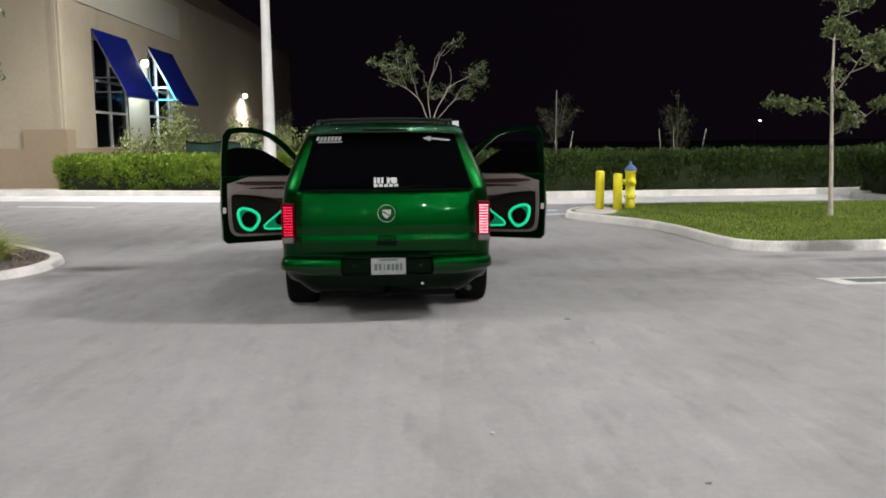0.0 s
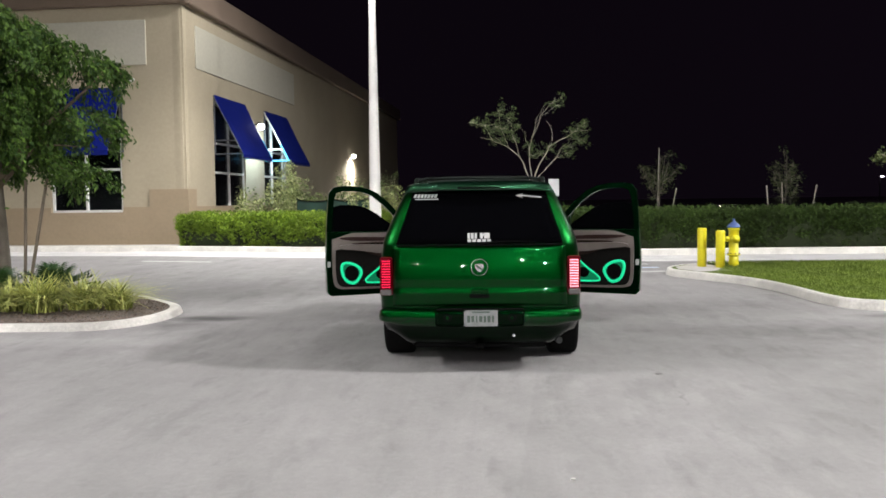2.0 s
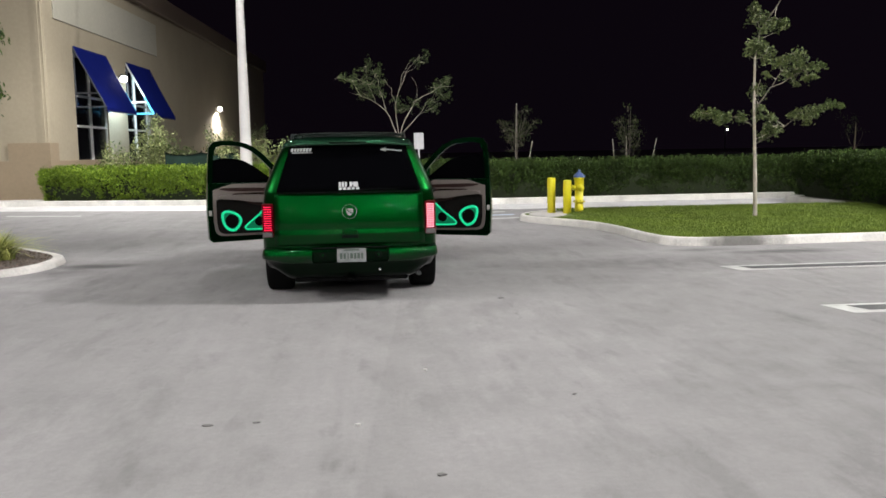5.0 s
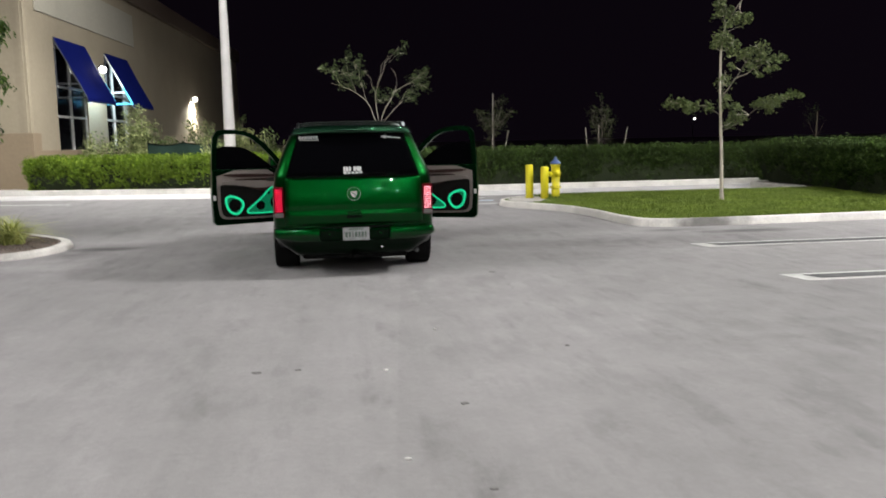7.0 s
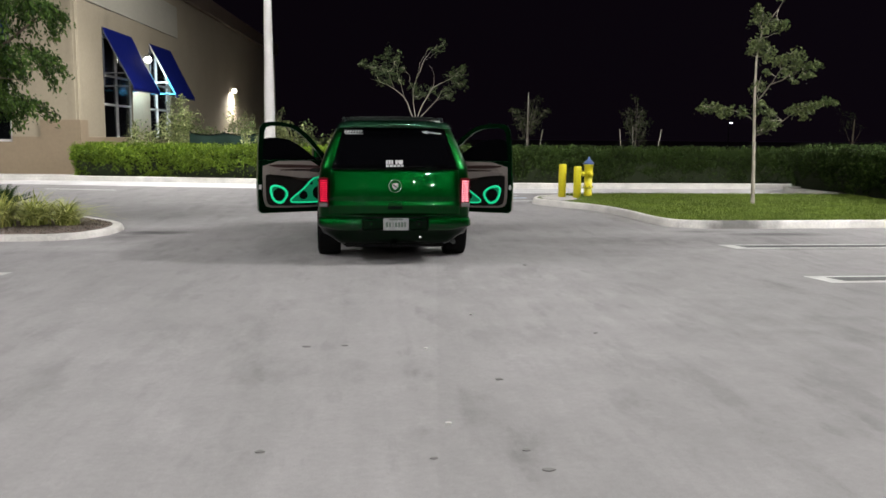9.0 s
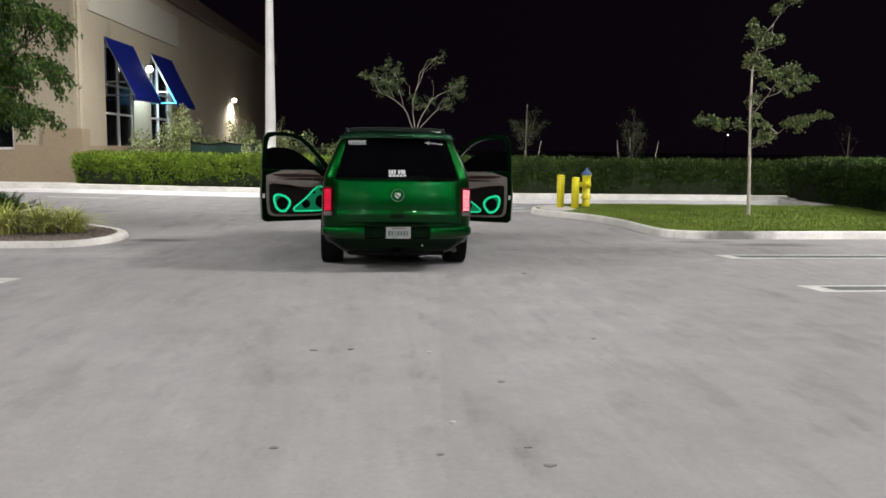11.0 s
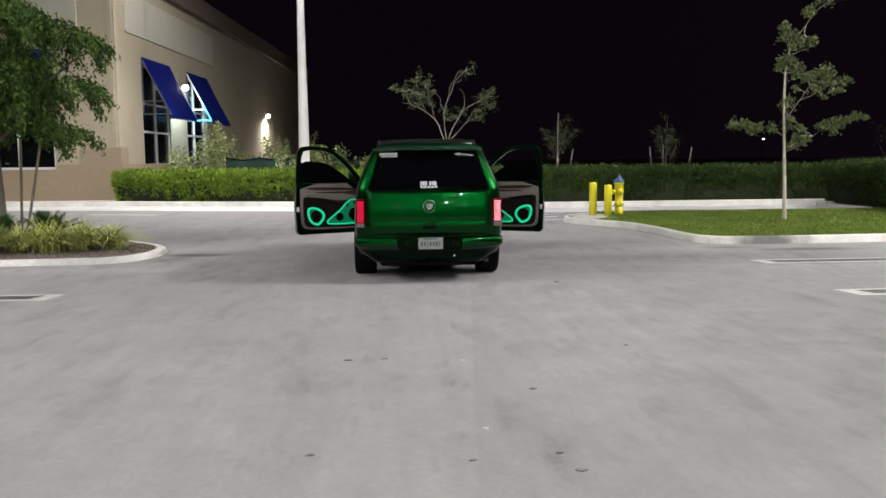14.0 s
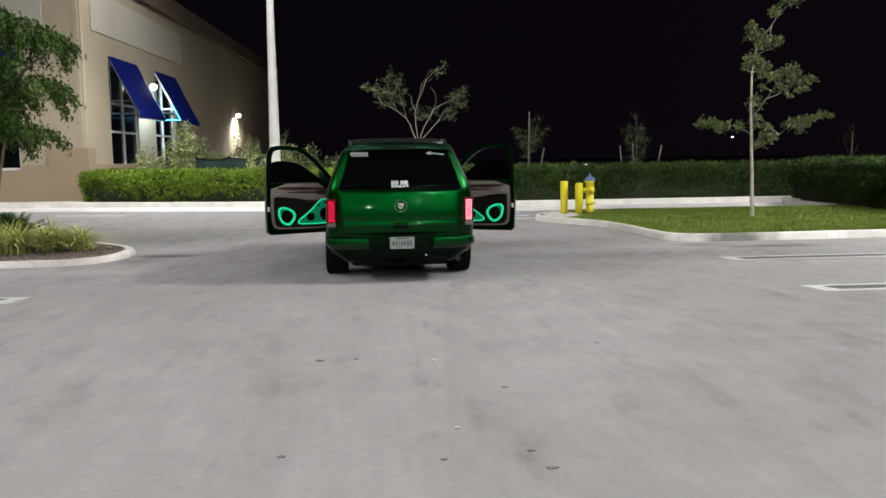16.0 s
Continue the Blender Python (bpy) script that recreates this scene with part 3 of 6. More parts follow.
def wall(name, length, height, holes, mat, m, sign, thick=0.3, label=""):
    """A wall with openings through it. sign -1: it runs to -x; 1: it runs to +x of its own frame."""
    us = sorted({0.0, length, *[v for h in holes for v in h[:2]]})
    zs = sorted({-0.3, height, *[v for h in holes for v in h[2:]]})
    bm = bmesh.new()
    solid = {}
    for i, (u0, u1) in enumerate(zip(us, us[1:])):
        for j, (z0, z1) in enumerate(zip(zs, zs[1:])):
            solid[i, j] = not any(a <= u0 and u1 <= b and c <= z0 and z1 <= d for a, b, c, d in holes)

    def quad(pts):
        bm.faces.new([bm.verts.new(m @ Vector((sign * u, d, z))) for u, d, z in pts])

    for (i, j), full in solid.items():
        u0, u1, z0, z1 = us[i], us[i + 1], zs[j], zs[j + 1]
        if not full:
            continue
        for d in (0, thick):
            quad([(u0, d, z0), (u1, d, z0), (u1, d, z1), (u0, d, z1)])
        if not solid.get((i - 1, j)):
            quad([(u0, 0, z0), (u0, thick, z0), (u0, thick, z1), (u0, 0, z1)])
        if not solid.get((i + 1, j)):
            quad([(u1, 0, z0), (u1, thick, z0), (u1, thick, z1), (u1, 0, z1)])
        if not solid.get((i, j - 1)):
            quad([(u0, 0, z0), (u1, 0, z0), (u1, thick, z0), (u0, thick, z0)])
        if not solid.get((i, j + 1)):
            quad([(u0, 0, z1), (u1, 0, z1), (u1, thick, z1), (u0, thick, z1)])
    bmesh.ops.remove_doubles(bm, verts=bm.verts, dist=0.001)
    return part(name, bm, mat, SHOP, label)


WIN_F = (2.5, 5.3, 1.2, 5.5)
WIN_A = (2.7, 6.2, 1.25, 5.5)
WIN_B = (8.75, 12.25, 1.25, 5.5)
wall("wall_front", 25.699, 9.3, [(WIN_F[0] - 0.301, WIN_F[1] - 0.301, *WIN_F[2:])], STUCCO, pose(-0.301, 0, 0), -1)
wall("wall_side", 46, 9.3, [WIN_A, WIN_B], STUCCO, SIDE, 1)
wall("wall_back", 26, 9.3, [], STUCCO, pose(0, 45.7, 0), -1)
wall("wall_west", 46, 9.3, [], STUCCO, pose(-25.7, 0, 0, 0, 0, 90), 1)
part("roof", box((26, 46, 0.25), (-13, 23, 8.9)), STUCCO_TOP, SHOP, "flat grey-brown roof behind the parapet")


def slab(name, size, at, mat, label="", bevel=0.012):
    return part(name, box(size, at, bevel), mat, SHOP, label)


# tan base course with a taller block at the corner, pale sign panels, cornice
slab("base_course", (1.049, 0.06, 1.54), (-1.9545, -0.03, 0.62), STUCCO_DARK, "tan stucco base course", 0)
slab("base_course", (2.84, 0.06, 1.35), (-3.90, -0.03, 0.525), STUCCO_DARK, "tan stucco base course", 0)
slab("base_course", (20.6, 0.06, 1.54), (-15.621, -0.03, 0.62), STUCCO_DARK, "tan stucco base course", 0)
slab("base_block", (1.428, 0.066, 2.18), (-0.715, -0.033, 0.94), STUCCO_DARK, "tan stucco corner block", 0)
slab("base_block", (0.066, 0.740, 2.18), (0.033, 0.304, 0.94), STUCCO_DARK, "tan stucco corner block", 0)
slab("base_course", (0.06, 45.06, 1.54), (0.03, 23.22, 0.62), STUCCO_DARK, "tan stucco base course")
slab("sign_panel", (5.6, 0.05, 1.62), (-4.2, -0.025, 7.39), STUCCO_PALE, "pale grey-green stucco panel")
slab("sign_panel", (0.05, 12.7, 1.60), (0.025, 7.38, 7.36), STUCCO_PALE, "pale grey-green stucco panel")
slab("cornice", (26.3, 0.30, 0.95), (-12.85, -0.15, 9.18), STUCCO_TOP, "brown stucco cornice", 0.05)
slab("cornice", (0.30, 46.0, 0.95), (0.15, 23.0, 9.18), STUCCO_TOP, "brown stucco cornice", 0.05)

part("corner_trim", prism([(-0.42, 0.0), (-0.20, -0.020), (-0.10, -0.020), (0.020, 0.14), (0.020, 0.24), (0.0, 0.45)], 2.031, 8.70), STUCCO, SHOP, "chamfered stucco corner")

PANE = material("tinted_shop_pane", (0.25, 0.28, 0.29), 0.14)
PANE.node_tree.nodes["Principled BSDF"].inputs["Transmission Weight"].default_value = 1.0
PANE.node_tree.nodes["Principled BSDF"].inputs["IOR"].default_value = 1.2


def shop_window(name, hole, m, sign, uprights, rails):
    u0, u1, z0, z1 = hole
    win = holder(name)
    win.parent = SHOP
    win.matrix_local = m

    def bar(label, a, b, c, d, deep=0.09):
        part(label, box((abs(b - a), deep, d - c), (sign * (a + b) / 2, 0.10, (c + d) / 2), 0.008), FRAME_WHITE, win)

    bar("frame_bar", u0, u0 + 0.08, z0, z1)
    bar("frame_bar", u1 - 0.08, u1, z0, z1)
    bar("sill", u0 + 0.081, u1 - 0.081, z0, z0 + 0.09, 0.11)
    bar("frame_bar", u0 + 0.081, u1 - 0.081, z1 - 0.09, z1)
    for u in uprights:
        bar("mullion", u - 0.04, u + 0.04, z0 + 0.091, z1 - 0.091, 0.13)
    for z in rails:
        edges = [u0 + 0.08, *uprights, u1 - 0.08]
        for a, b in zip(edges, edges[1:]):
            bar("transom", a + 0.042, b - 0.042, z - 0.045, z + 0.045, 0.07)
    edges, levels = [u0 + 0.08, *uprights, u1 - 0.08], [z0 + 0.09, *rails, z1 - 0.09]
    for a, b in zip(edges, edges[1:]):
        for c, d in zip(levels, levels[1:]):
            p = part("pane", box((b - a - 0.02, 0.012, d - c - 0.02), (sign * (a + b) / 2, 0.12, (c + d) / 2)), PANE, win)
            p.visible_shadow = False
    room = bmesh.new()
    w, c = u1 - u0 + 0.3, sign * (u0 + u1) / 2
    box((w, 0.05, z1 - z0 + 0.4), (c, 1.6, (z0 + z1) / 2), 0, 1, room)
    box((w, 1.28, 0.05), (c, 0.95, z0 - 0.05), 0, 1, room)
    box((w, 1.28, 0.05), (c, 0.95, z1 + 0.05), 0, 1, room)
    for s in (-1, 1):
        box((0.05, 1.28, z1 - z0), (c + s * (w / 2), 0.95, (z0 + z1) / 2), 0, 1, room)
    part("window_recess", room, DARK_ROOM, win, "dark empty shop interior")
    return win


shop_window("window_front", WIN_F, FRONT, -1, [3.93], [2.79, 4.1])
shop_window("window_side", WIN_A, SIDE, 1, [4.4], [2.72, 3.9])
shop_window("window_side", WIN_B, SIDE, 1, [10.1, 11.85], [2.72, 3.9])


def awning(u0, u1, m, sign, near, far, out=1.2, top=5.78, low=3.42):
    """A steep cloth awning on a white pipe frame, with lamplit ends coloured blue and unlit pipes grey."""
    aw = holder("awning")
    aw.parent = SHOP
    aw.matrix_local = m
    n = 14
    verts, faces = [], []
    for k in range(n + 1):
        u = u0 + (u1 - u0) * k / n
        ripple = 0.003 * (k % 2)
        for d, z in ((-0.04, top), (-out * 0.5 - ripple, (top + low) / 2 - 0.02), (-out - ripple, low), (-out - ripple * 2, low - 0.16)):
            verts.append((sign * u, d, z))
    for k in range(n):
        for j in range(3):
            a = k * 4 + j
            faces.append((a, a + 1, a + 5, a + 4))
    cloth = link("awning_cloth", verts, faces, AWNING, aw, "royal blue awning cloth")
    mod = cloth.modifiers.new("thickness", "SOLIDIFY")
    mod.thickness = 0.015
    pipe = 0.030
    for u, coat in ((u0 + 0.02, near), (u1 - 0.02, far)):
        x = sign * u
        high, low_end = Vector((x, 0, top - 0.05)), Vector((x, -out + 0.03, low))
        knee = high.lerp(low_end, 0.66)
        lit = coat is FRAME_WHITE
        r = 0.042 if lit else pipe
        for p, q, paint in ((high, knee, coat), (knee, low_end, PIPE_LAMPLIT if lit else coat), (Vector((x, 0, low + 0.02)), Vector((x, -out + 0.03, low + 0.02)), PIPE_LAMPLIT if lit else coat),
                            (Vector((x, 0, low + 0.55)), Vector((x, -out * 0.72, low + 0.55)), coat), (Vector((x, -0.03, low)), Vector((x, -0.03, top)), PIPE_UNLIT)):
            part("frame_pipe", tube([p, q], [r, r], 8), paint, aw, {FRAME_WHITE: "white painted awning pipe", PIPE_LAMPLIT: "awning pipe coloured blue for lamplight"}.get(paint, "awning pipe coloured grey as unlit"))
    part("front_pipe", tube([(sign * u0, -out + 0.02, low - 0.13), (sign * u1, -out + 0.02, low - 0.13)], [pipe, pipe], 8), PIPE_UNLIT, aw)


awning(2.4, 5.4, FRONT, -1, PIPE_UNLIT, PIPE_UNLIT)
awning(2.7, 6.25, SIDE, 1, PIPE_UNLIT, FRAME_WHITE)
awning(8.85, 12.35, SIDE, 1, FRAME_WHITE, PIPE_UNLIT)


def wall_lamp(at, mat, label, power, colour, reach, aim, spread, big=1.0):
    """A box lamp on a short arm, with a glowing lens."""
    ob = holder("wall_lamp", SHOP.matrix_world @ pose(*at))
    tagged(ob, label, "wall lamp")
    part("back_plate", box((0.04, 0.24, 0.30), (0.02, 0, 0), 0.01), METAL_DARK, ob)
    part("arm", tube([(0.04, 0, 0.03), (reach - 0.1, 0, 0.10)], [0.03, 0.03]), METAL_DARK, ob)
    part("hood", box((0.16, 0.18, 0.07), (reach - 0.04, 0, 0.03 + 0.155 * big), 0.03, 2), METAL_DARK, ob)
    part("lens", lathe([(r * big, z * big) for r, z in ((0.04, -0.20), (0.12, -0.17), (0.18, -0.09), (0.20, 0.0), (0.17, 0.09), (0.10, 0.15))], 18, pose(reach + 0.02, 0, 0)), mat, ob, "glowing white lamp lens", True)
    data = bpy.data.lights.new("wall_light", "SPOT")
    data.energy, data.color, data.shadow_soft_size = power, colour, 0.10 if aim[1] > 0.1 else 0.22
    data.spot_size, data.spot_blend = radians(spread), 0.6 if aim[1] > 0.1 else 0.9
    light = new("wall_light", data)
    light.matrix_world = ob.matrix_world @ look((0.12 + reach, 0.2, -0.18) if aim[1] > 0.1 else (0.02 + reach, 0, -0.17), aim)


wall_lamp((0.0, 6.60, 4.85), LAMP_WHITE, "lit white flood lamp on an arm between two blue awnings", 950, (0.70, 0.90, 1.0), 0.60, (0.15, 1.2, -1.5), 140, 0.78)
wall_lamp((0.0, 26.9, 4.55), LAMP_WARM, "lit warm wall lamp on the shop side wall", 5000, (1.0, 0.95, 0.84), 0.22, (0.14, 0.01, -2.2), 170, 0.85)
flood = holder("flood_lamp", SHOP.matrix_world @ pose(-2.28, 0, 5.90))
tagged(flood, "small pale flood lamp on an arm beside the awning", "flood lamp")
part("arm", tube([(0, 0, 0), (0.15, -0.12, 0.03), (0.34, -0.25, 0.08)], [0.018, 0.018, 0.018]), FRAME_WHITE, flood)
part("head", lathe([(0.03, -0.1), (0.07, -0.06), (0.09, 0.05), (0.05, 0.09)], 14, pose(0.42, -0.30, 0.10, 60, 0, 60)), FRAME_WHITE, flood, "", True)


# ---- lot light pole, signs, bollards, hydrant ----
def light_pole(at):
    ob = holder("light_pole", pose(*at))
    tagged(ob, "tall tapered pale concrete lot light pole", "light pole")
    part("shaft", lathe([(0.205, -0.1), (0.175, 2.4), (0.12, 6.7), (0.085, 12.4), (0.05, 12.44)], 20), POLE, ob, "", True)
    for s in (-1, 1):
        part("arm", tube([(0, 0, 12.3), (s * 0.45, -0.45, 12.38)], [0.04, 0.035]), METAL_DARK, ob)
        part("lamp_head", box((0.42, 0.62, 0.12), (0, 0, 0), 0.03, 2, m=pose(s * 0.62, -0.62, 12.44, 0, 0, 45 * s)), METAL_DARK, ob, "dark flat lamp head")


light_pole((-3.48, 18.5, 0.12))

sign = holder("sign_post", pose(1.95, 15.6, 0.0))
tagged(sign, "back of a small pale sign on a thin metal post", "sign")
part("post", box((0.045, 0.045, 2.25), (0, 0.02, 1.1), 0.006), SIGN_BACK, sign)
part("sign_plate", box((0.29, 0.006, 0.48), (0, -0.008, 1.98), 0.002), SIGN_BACK, sign, "bare metal back of a sign")


def bollard(at, h):
    ob = part("bollard", lathe([(0.098, -0.06), (0.098, h - 0.03), (0.092, h - 0.008), (0.07, h), (0.0005, h + 0.006)], 24), YELLOW, None, "", True)
    ob.matrix_world = pose(*at)
    tagged(ob, "yellow painted steel bollard on a concrete pad", "bollard", "bollards by the hydrant")


bollard((4.80, 10.6, 0.142), 0.85)
bollard((5.12, 10.3, 0.142), 0.80)

hyd = holder("fire_hydrant", pose(5.49, 10.6, 0.142))
tagged(hyd, "yellow fire hydrant with a blue bonnet", "fire hydrant")
part("barrel", lathe([(0.105, -0.04), (0.105, 0.19), (0.100, 0.195), (0.100, 0.235), (0.142, 0.238), (0.142, 0.270), (0.104, 0.273), (0.104, 0.60), (0.112, 0.66), (0.112, 0.80), (0.128, 0.805), (0.128, 0.845), (0.10, 0.85)], 24), YELLOW, hyd, "", True)
part("bonnet", lathe([(0.130, 0.846), (0.150, 0.858), (0.140, 0.878), (0.095, 0.93), (0.055, 0.965), (0.030, 0.98), (0.026, 1.04), (0.0005, 1.045)], 24), BLUE_CAP, hyd, "blue painted bonnet", True)
for turn, r in ((0, 0.075), (-90, 0.055), (180, 0.055)):
    part("nozzle", lathe([(r, 0.08), (r, 0.135), (r + 0.012, 0.138), (r + 0.012, 0.172), (0.022, 0.176), (0.022, 0.20)], 16, pose(0, 0, 0.60, 90, 0, turn)), YELLOW, hyd, "", True)
for i in range(8):
    part("bolt", lathe([(0.014, 0), (0.014, 0.022)], 6, pose(0.124 * math.cos(i * 0.785), 0.124 * math.sin(i * 0.785), 0.268)), METAL_DARK, hyd)


def screen_fence():
    ob = holder("screen_fence", pose(-7.0, 22.9, 0.22, 0, 0, -6))
    tagged(ob, "dark green wind screen cloth sagging between posts", "screen fence")
    for x in (0.0, 1.35, 2.7):
        part("post", tube([(x, 0.03, -0.12), (x, 0.03, 1.58)], [0.025, 0.025], 8), METAL_DARK, ob)
    verts, faces, n = [], [], 18
    for i in range(n + 1):
        x = 2.7 * i / n
        sag = 0.09 * math.sin(math.pi * ((x / 1.35) % 1.0))
        for j in range(5):
            verts.append((x, 0.02 * math.sin(x * 5 + j), 0.12 + (1.40 - sag) * j / 4))
    for i in range(n):
        for j in range(4):
            a = i * 5 + j
            faces.append((a, a + 5, a + 6, a + 1))
    link("cloth", verts, faces, NET, ob, "dark green screen cloth", True)
    part("top_rope", tube([Vector(v) + Vector((0, -0.012, 0.01)) for v in verts[4::5]], [0.016] * (n + 1), 6), TRIM_BLACK, ob, "dark hem rope", True)


screen_fence()


# ---- plants ----
def hedge(name, path, width, height, mat, label, density=1150, size=0.085, seed=5, z0=0.13):
    """A clipped hedge: a solid core coloured as inner shade, and a thick coat of leaves."""
    rng = np.random.default_rng(seed)
    ob = holder(name, pose(path[0][0], path[0][1], z0))
    tagged(ob, label, "hedge")
    o = np.array([path[0][0], path[0][1]])
    p = np.array(path, float) - o
    seg = np.diff(p, axis=0)
    ln = np.linalg.norm(seg, axis=1)
    cum = np.r_[0, np.cumsum(ln)]
    total = cum[-1]

    def at(s):
        i = np.clip(np.searchsorted(cum, s, "right") - 1, 0, len(ln) - 1)
        f = (s - cum[i]) / ln[i]
        d = seg[i] / ln[i][:, None]
        return p[i] + seg[i] * f[:, None], np.stack([-d[:, 1], d[:, 0]], 1), d

    # core: its dark colour stands for the shade between the leaves
    n = max(4, int(total / 0.35))
    ss = np.linspace(0.07, total - 0.07, n)
    c, nn, _ = at(ss)
    verts, faces = [], []
    ring = [(-0.5, 0.0), (-0.48, 0.55), (-0.42, 0.9), (-0.25, 1.0), (0.25, 1.0), (0.42, 0.9), (0.48, 0.55), (0.5, 0.0)]
    for i in range(n):
        for a, h in ring:
            w = (width - (0.20 if h else 0.42)) * a + rng.normal(0, 0.02)
            verts.append((c[i][0] + nn[i][0] * w, c[i][1] + nn[i][1] * w, max(0.0, h * (height - 0.10) + (rng.normal(0, 0.02) if h else 0))))
    k = len(ring)
    for i in range(n - 1):
        for j in range(k - 1):
            a = i * k + j
            faces.append((a, a + 1, a + k + 1, a + k))
    faces += [tuple(range(k))[::-1], tuple(range((n - 1) * k, n * k))]
    link("core", verts, faces, HEDGE_CORE, ob, "solid dark core, coloured as the hedge's inner shade", True)
    # leaves on front, back, top and ends
    pts, nor = [], []
    per = 16
    for kind, area in (("front", total * height), ("back", total * height * 0.4), ("top", total * width), ("end", width * height), ("start", width * height)):
        m = int(area * density / per)
        s = rng.uniform(0, total, m)
        h = rng.uniform(0.01, 1, m) ** 0.82 * height
        a = rng.uniform(-0.5, 0.5, m) * width
        if kind == "front":
            a = np.full(m, -0.5 * width)
        elif kind == "back":
            a = np.full(m, 0.5 * width)
        elif kind == "top":
            h = np.full(m, height)
        else:
            s = np.full(m, 0.0 if kind == "start" else total)
        c, nn, d = at(s)
        bump = np.array([noise.noise((x * 1.1, y, z * 1.5)) + 0.7 * noise.noise((x * 2.9, y * 2.9, z * 3.4)) for x, y, z in zip(s, a, h)]) * 0.15 + rng.normal(0, 0.04, m) - 0.03
        q = np.zeros((m, 3))
        w = np.zeros((m, 3))
        if kind in ("front", "back"):
            g = -1 if kind == "front" else 1
            round_in = np.clip((h / height - 0.72) / 0.28, 0, 1) ** 2 * 0.20 + np.clip((0.62 - h / height) / 0.62, 0, 1) * 0.29
            q[:, :2] = c + nn * (a + g * (bump - round_in))[:, None]
            q[:, 2] = h
            w[:, :2] = nn * g
            w[:, 2] = 0.35
        elif kind == "top":
            q[:, :2] = c + nn * a[:, None]
            q[:, 2] = height + bump * 0.8
            w[:, 2] = 1
        else:
            g = -1 if kind == "start" else 1
            q[:, :2] = c + nn * a[:, None] + d * (g * bump)[:, None]
            q[:, 2] = h
            w[:, :2] = d * g
            w[:, 2] = 0.35
        grow = rng.uniform(0.5, 1.2, (m, 1))
        q = np.repeat(q, per, 0) + rng.normal(0, 0.046, (m * per, 3)) * np.repeat(grow, per, 0) + np.repeat(w, per, 0) * rng.uniform(-0.05, 0.06, (m * per, 1))
        q[:, 2] = np.maximum(q[:, 2], 0.01)
        pts.append(q), nor.append(np.repeat(w, per, 0))
    pts, nor = np.concatenate(pts), np.concatenate(nor)
    # stray shoots over the top
    m = int(total * 190)
    s = rng.uniform(0, total, m)
    c, nn, _ = at(s)
    q = np.zeros((m, 3))
    q[:, :2] = c + nn * rng.uniform(-0.45, 0.45, m)[:, None] * width
    q[:, 2] = height + 0.01 + 0.19 * rng.uniform(0, 1, m) ** 1.8
    w = np.zeros((m, 3))
    w[:, 2] = 1.5
    pts, nor = np.concatenate([pts, q]), np.concatenate([nor, w])
    leaves("foliage", pts, rng.uniform(0.7, 1.3, len(pts)) * size, mat, ob, droop=0.0, wide=0.55, seed=seed, normals=nor * 0.8)
    return ob


hedge("hedge", [(-10.55, 21.0), (-7.2, 20.05), (-3.6, 19.1), (-1.0, 18.45)], 1.0, 1.05, LEAF_HEDGE_LIT, "clipped bright green hedge along the kerb beside the shop, lamplight in its colour", 2500, 0.082, 5)
hedge("hedge", [(-0.8, 18.4), (3.2, 17.4), (5.0, 17.15), (9.0, 17.2), (16.5, 17.35)], 1.05, 1.10, LEAF_HEDGE_SHADED, "clipped dark green hedge along the far kerb, shade in its colour", 2700, 0.072, 7)
hedge("hedge", [(14.0, 15.15), (14.0, 12.0), (13.4, 9.8), (13.15, 8.0), (13.1, 5.0)], 1.2, 1.22, LEAF_HEDGE_SHADED, "clipped dark green hedge along the side of the lawn, shade in its colour", 2700, 0.072, 8)


def clump_points(rng, clumps, count):
    """Leaves in small tight tufts that fill each clump, with the tufts' tips hanging a little."""
    pts = []
    for x, y, z, rx, rz, k in clumps:
        tufts = max(4, int(13 * k))
        per = max(2, int(count * k / tufts))
        for _ in range(tufts):
            v = rng.normal(size=3)
            v *= rng.uniform(0.25, 1.0) / np.linalg.norm(v)
            c = np.array([x, y, z]) + v * np.array([rx, rx, rz])
            r = rng.uniform(0.22, 0.42) * (0.4 * rx + 0.6 * rz) + 0.02
            q = rng.normal(size=(per, 3)) * np.array([1.25, 1.25, 0.75]) * r * 0.62
            q[:, 2] -= 0.55 * np.hypot(q[:, 0], q[:, 1]) ** 2 / (r + 0.05)
            pts.append(c + q)
    return np.concatenate(pts)


def spray_points(rng, clumps, count):
    """Leaves along short ragged sprays that fan out of each clump."""
    pts = []
    for x, y, z, rx, rz, k in clumps:
        sprays = max(4, int(30 * k))
        per = max(2, int(count * k / sprays))
        for _ in range(sprays):
            start = np.array([x, y, z]) + rng.normal(0, 0.36, 3) * np.array([rx, rx, rz])
            d = rng.normal(size=3) * np.array([1.0, 1.0, 0.6]) + np.array([0.25, 0.0, 0.15])
            d /= np.linalg.norm(d)
            f = rng.uniform(0, 1, per)[:, None] ** 0.8
            reach = rng.uniform(0.5, 1.15) * np.array([rx, rx, rz + 0.4 * rx])
            pts.append(start + d * reach * f - np.array([0, 0, 0.10]) * rx * f ** 2 + rng.normal(0, 0.035, (per, 3)))
    return np.concatenate(pts)


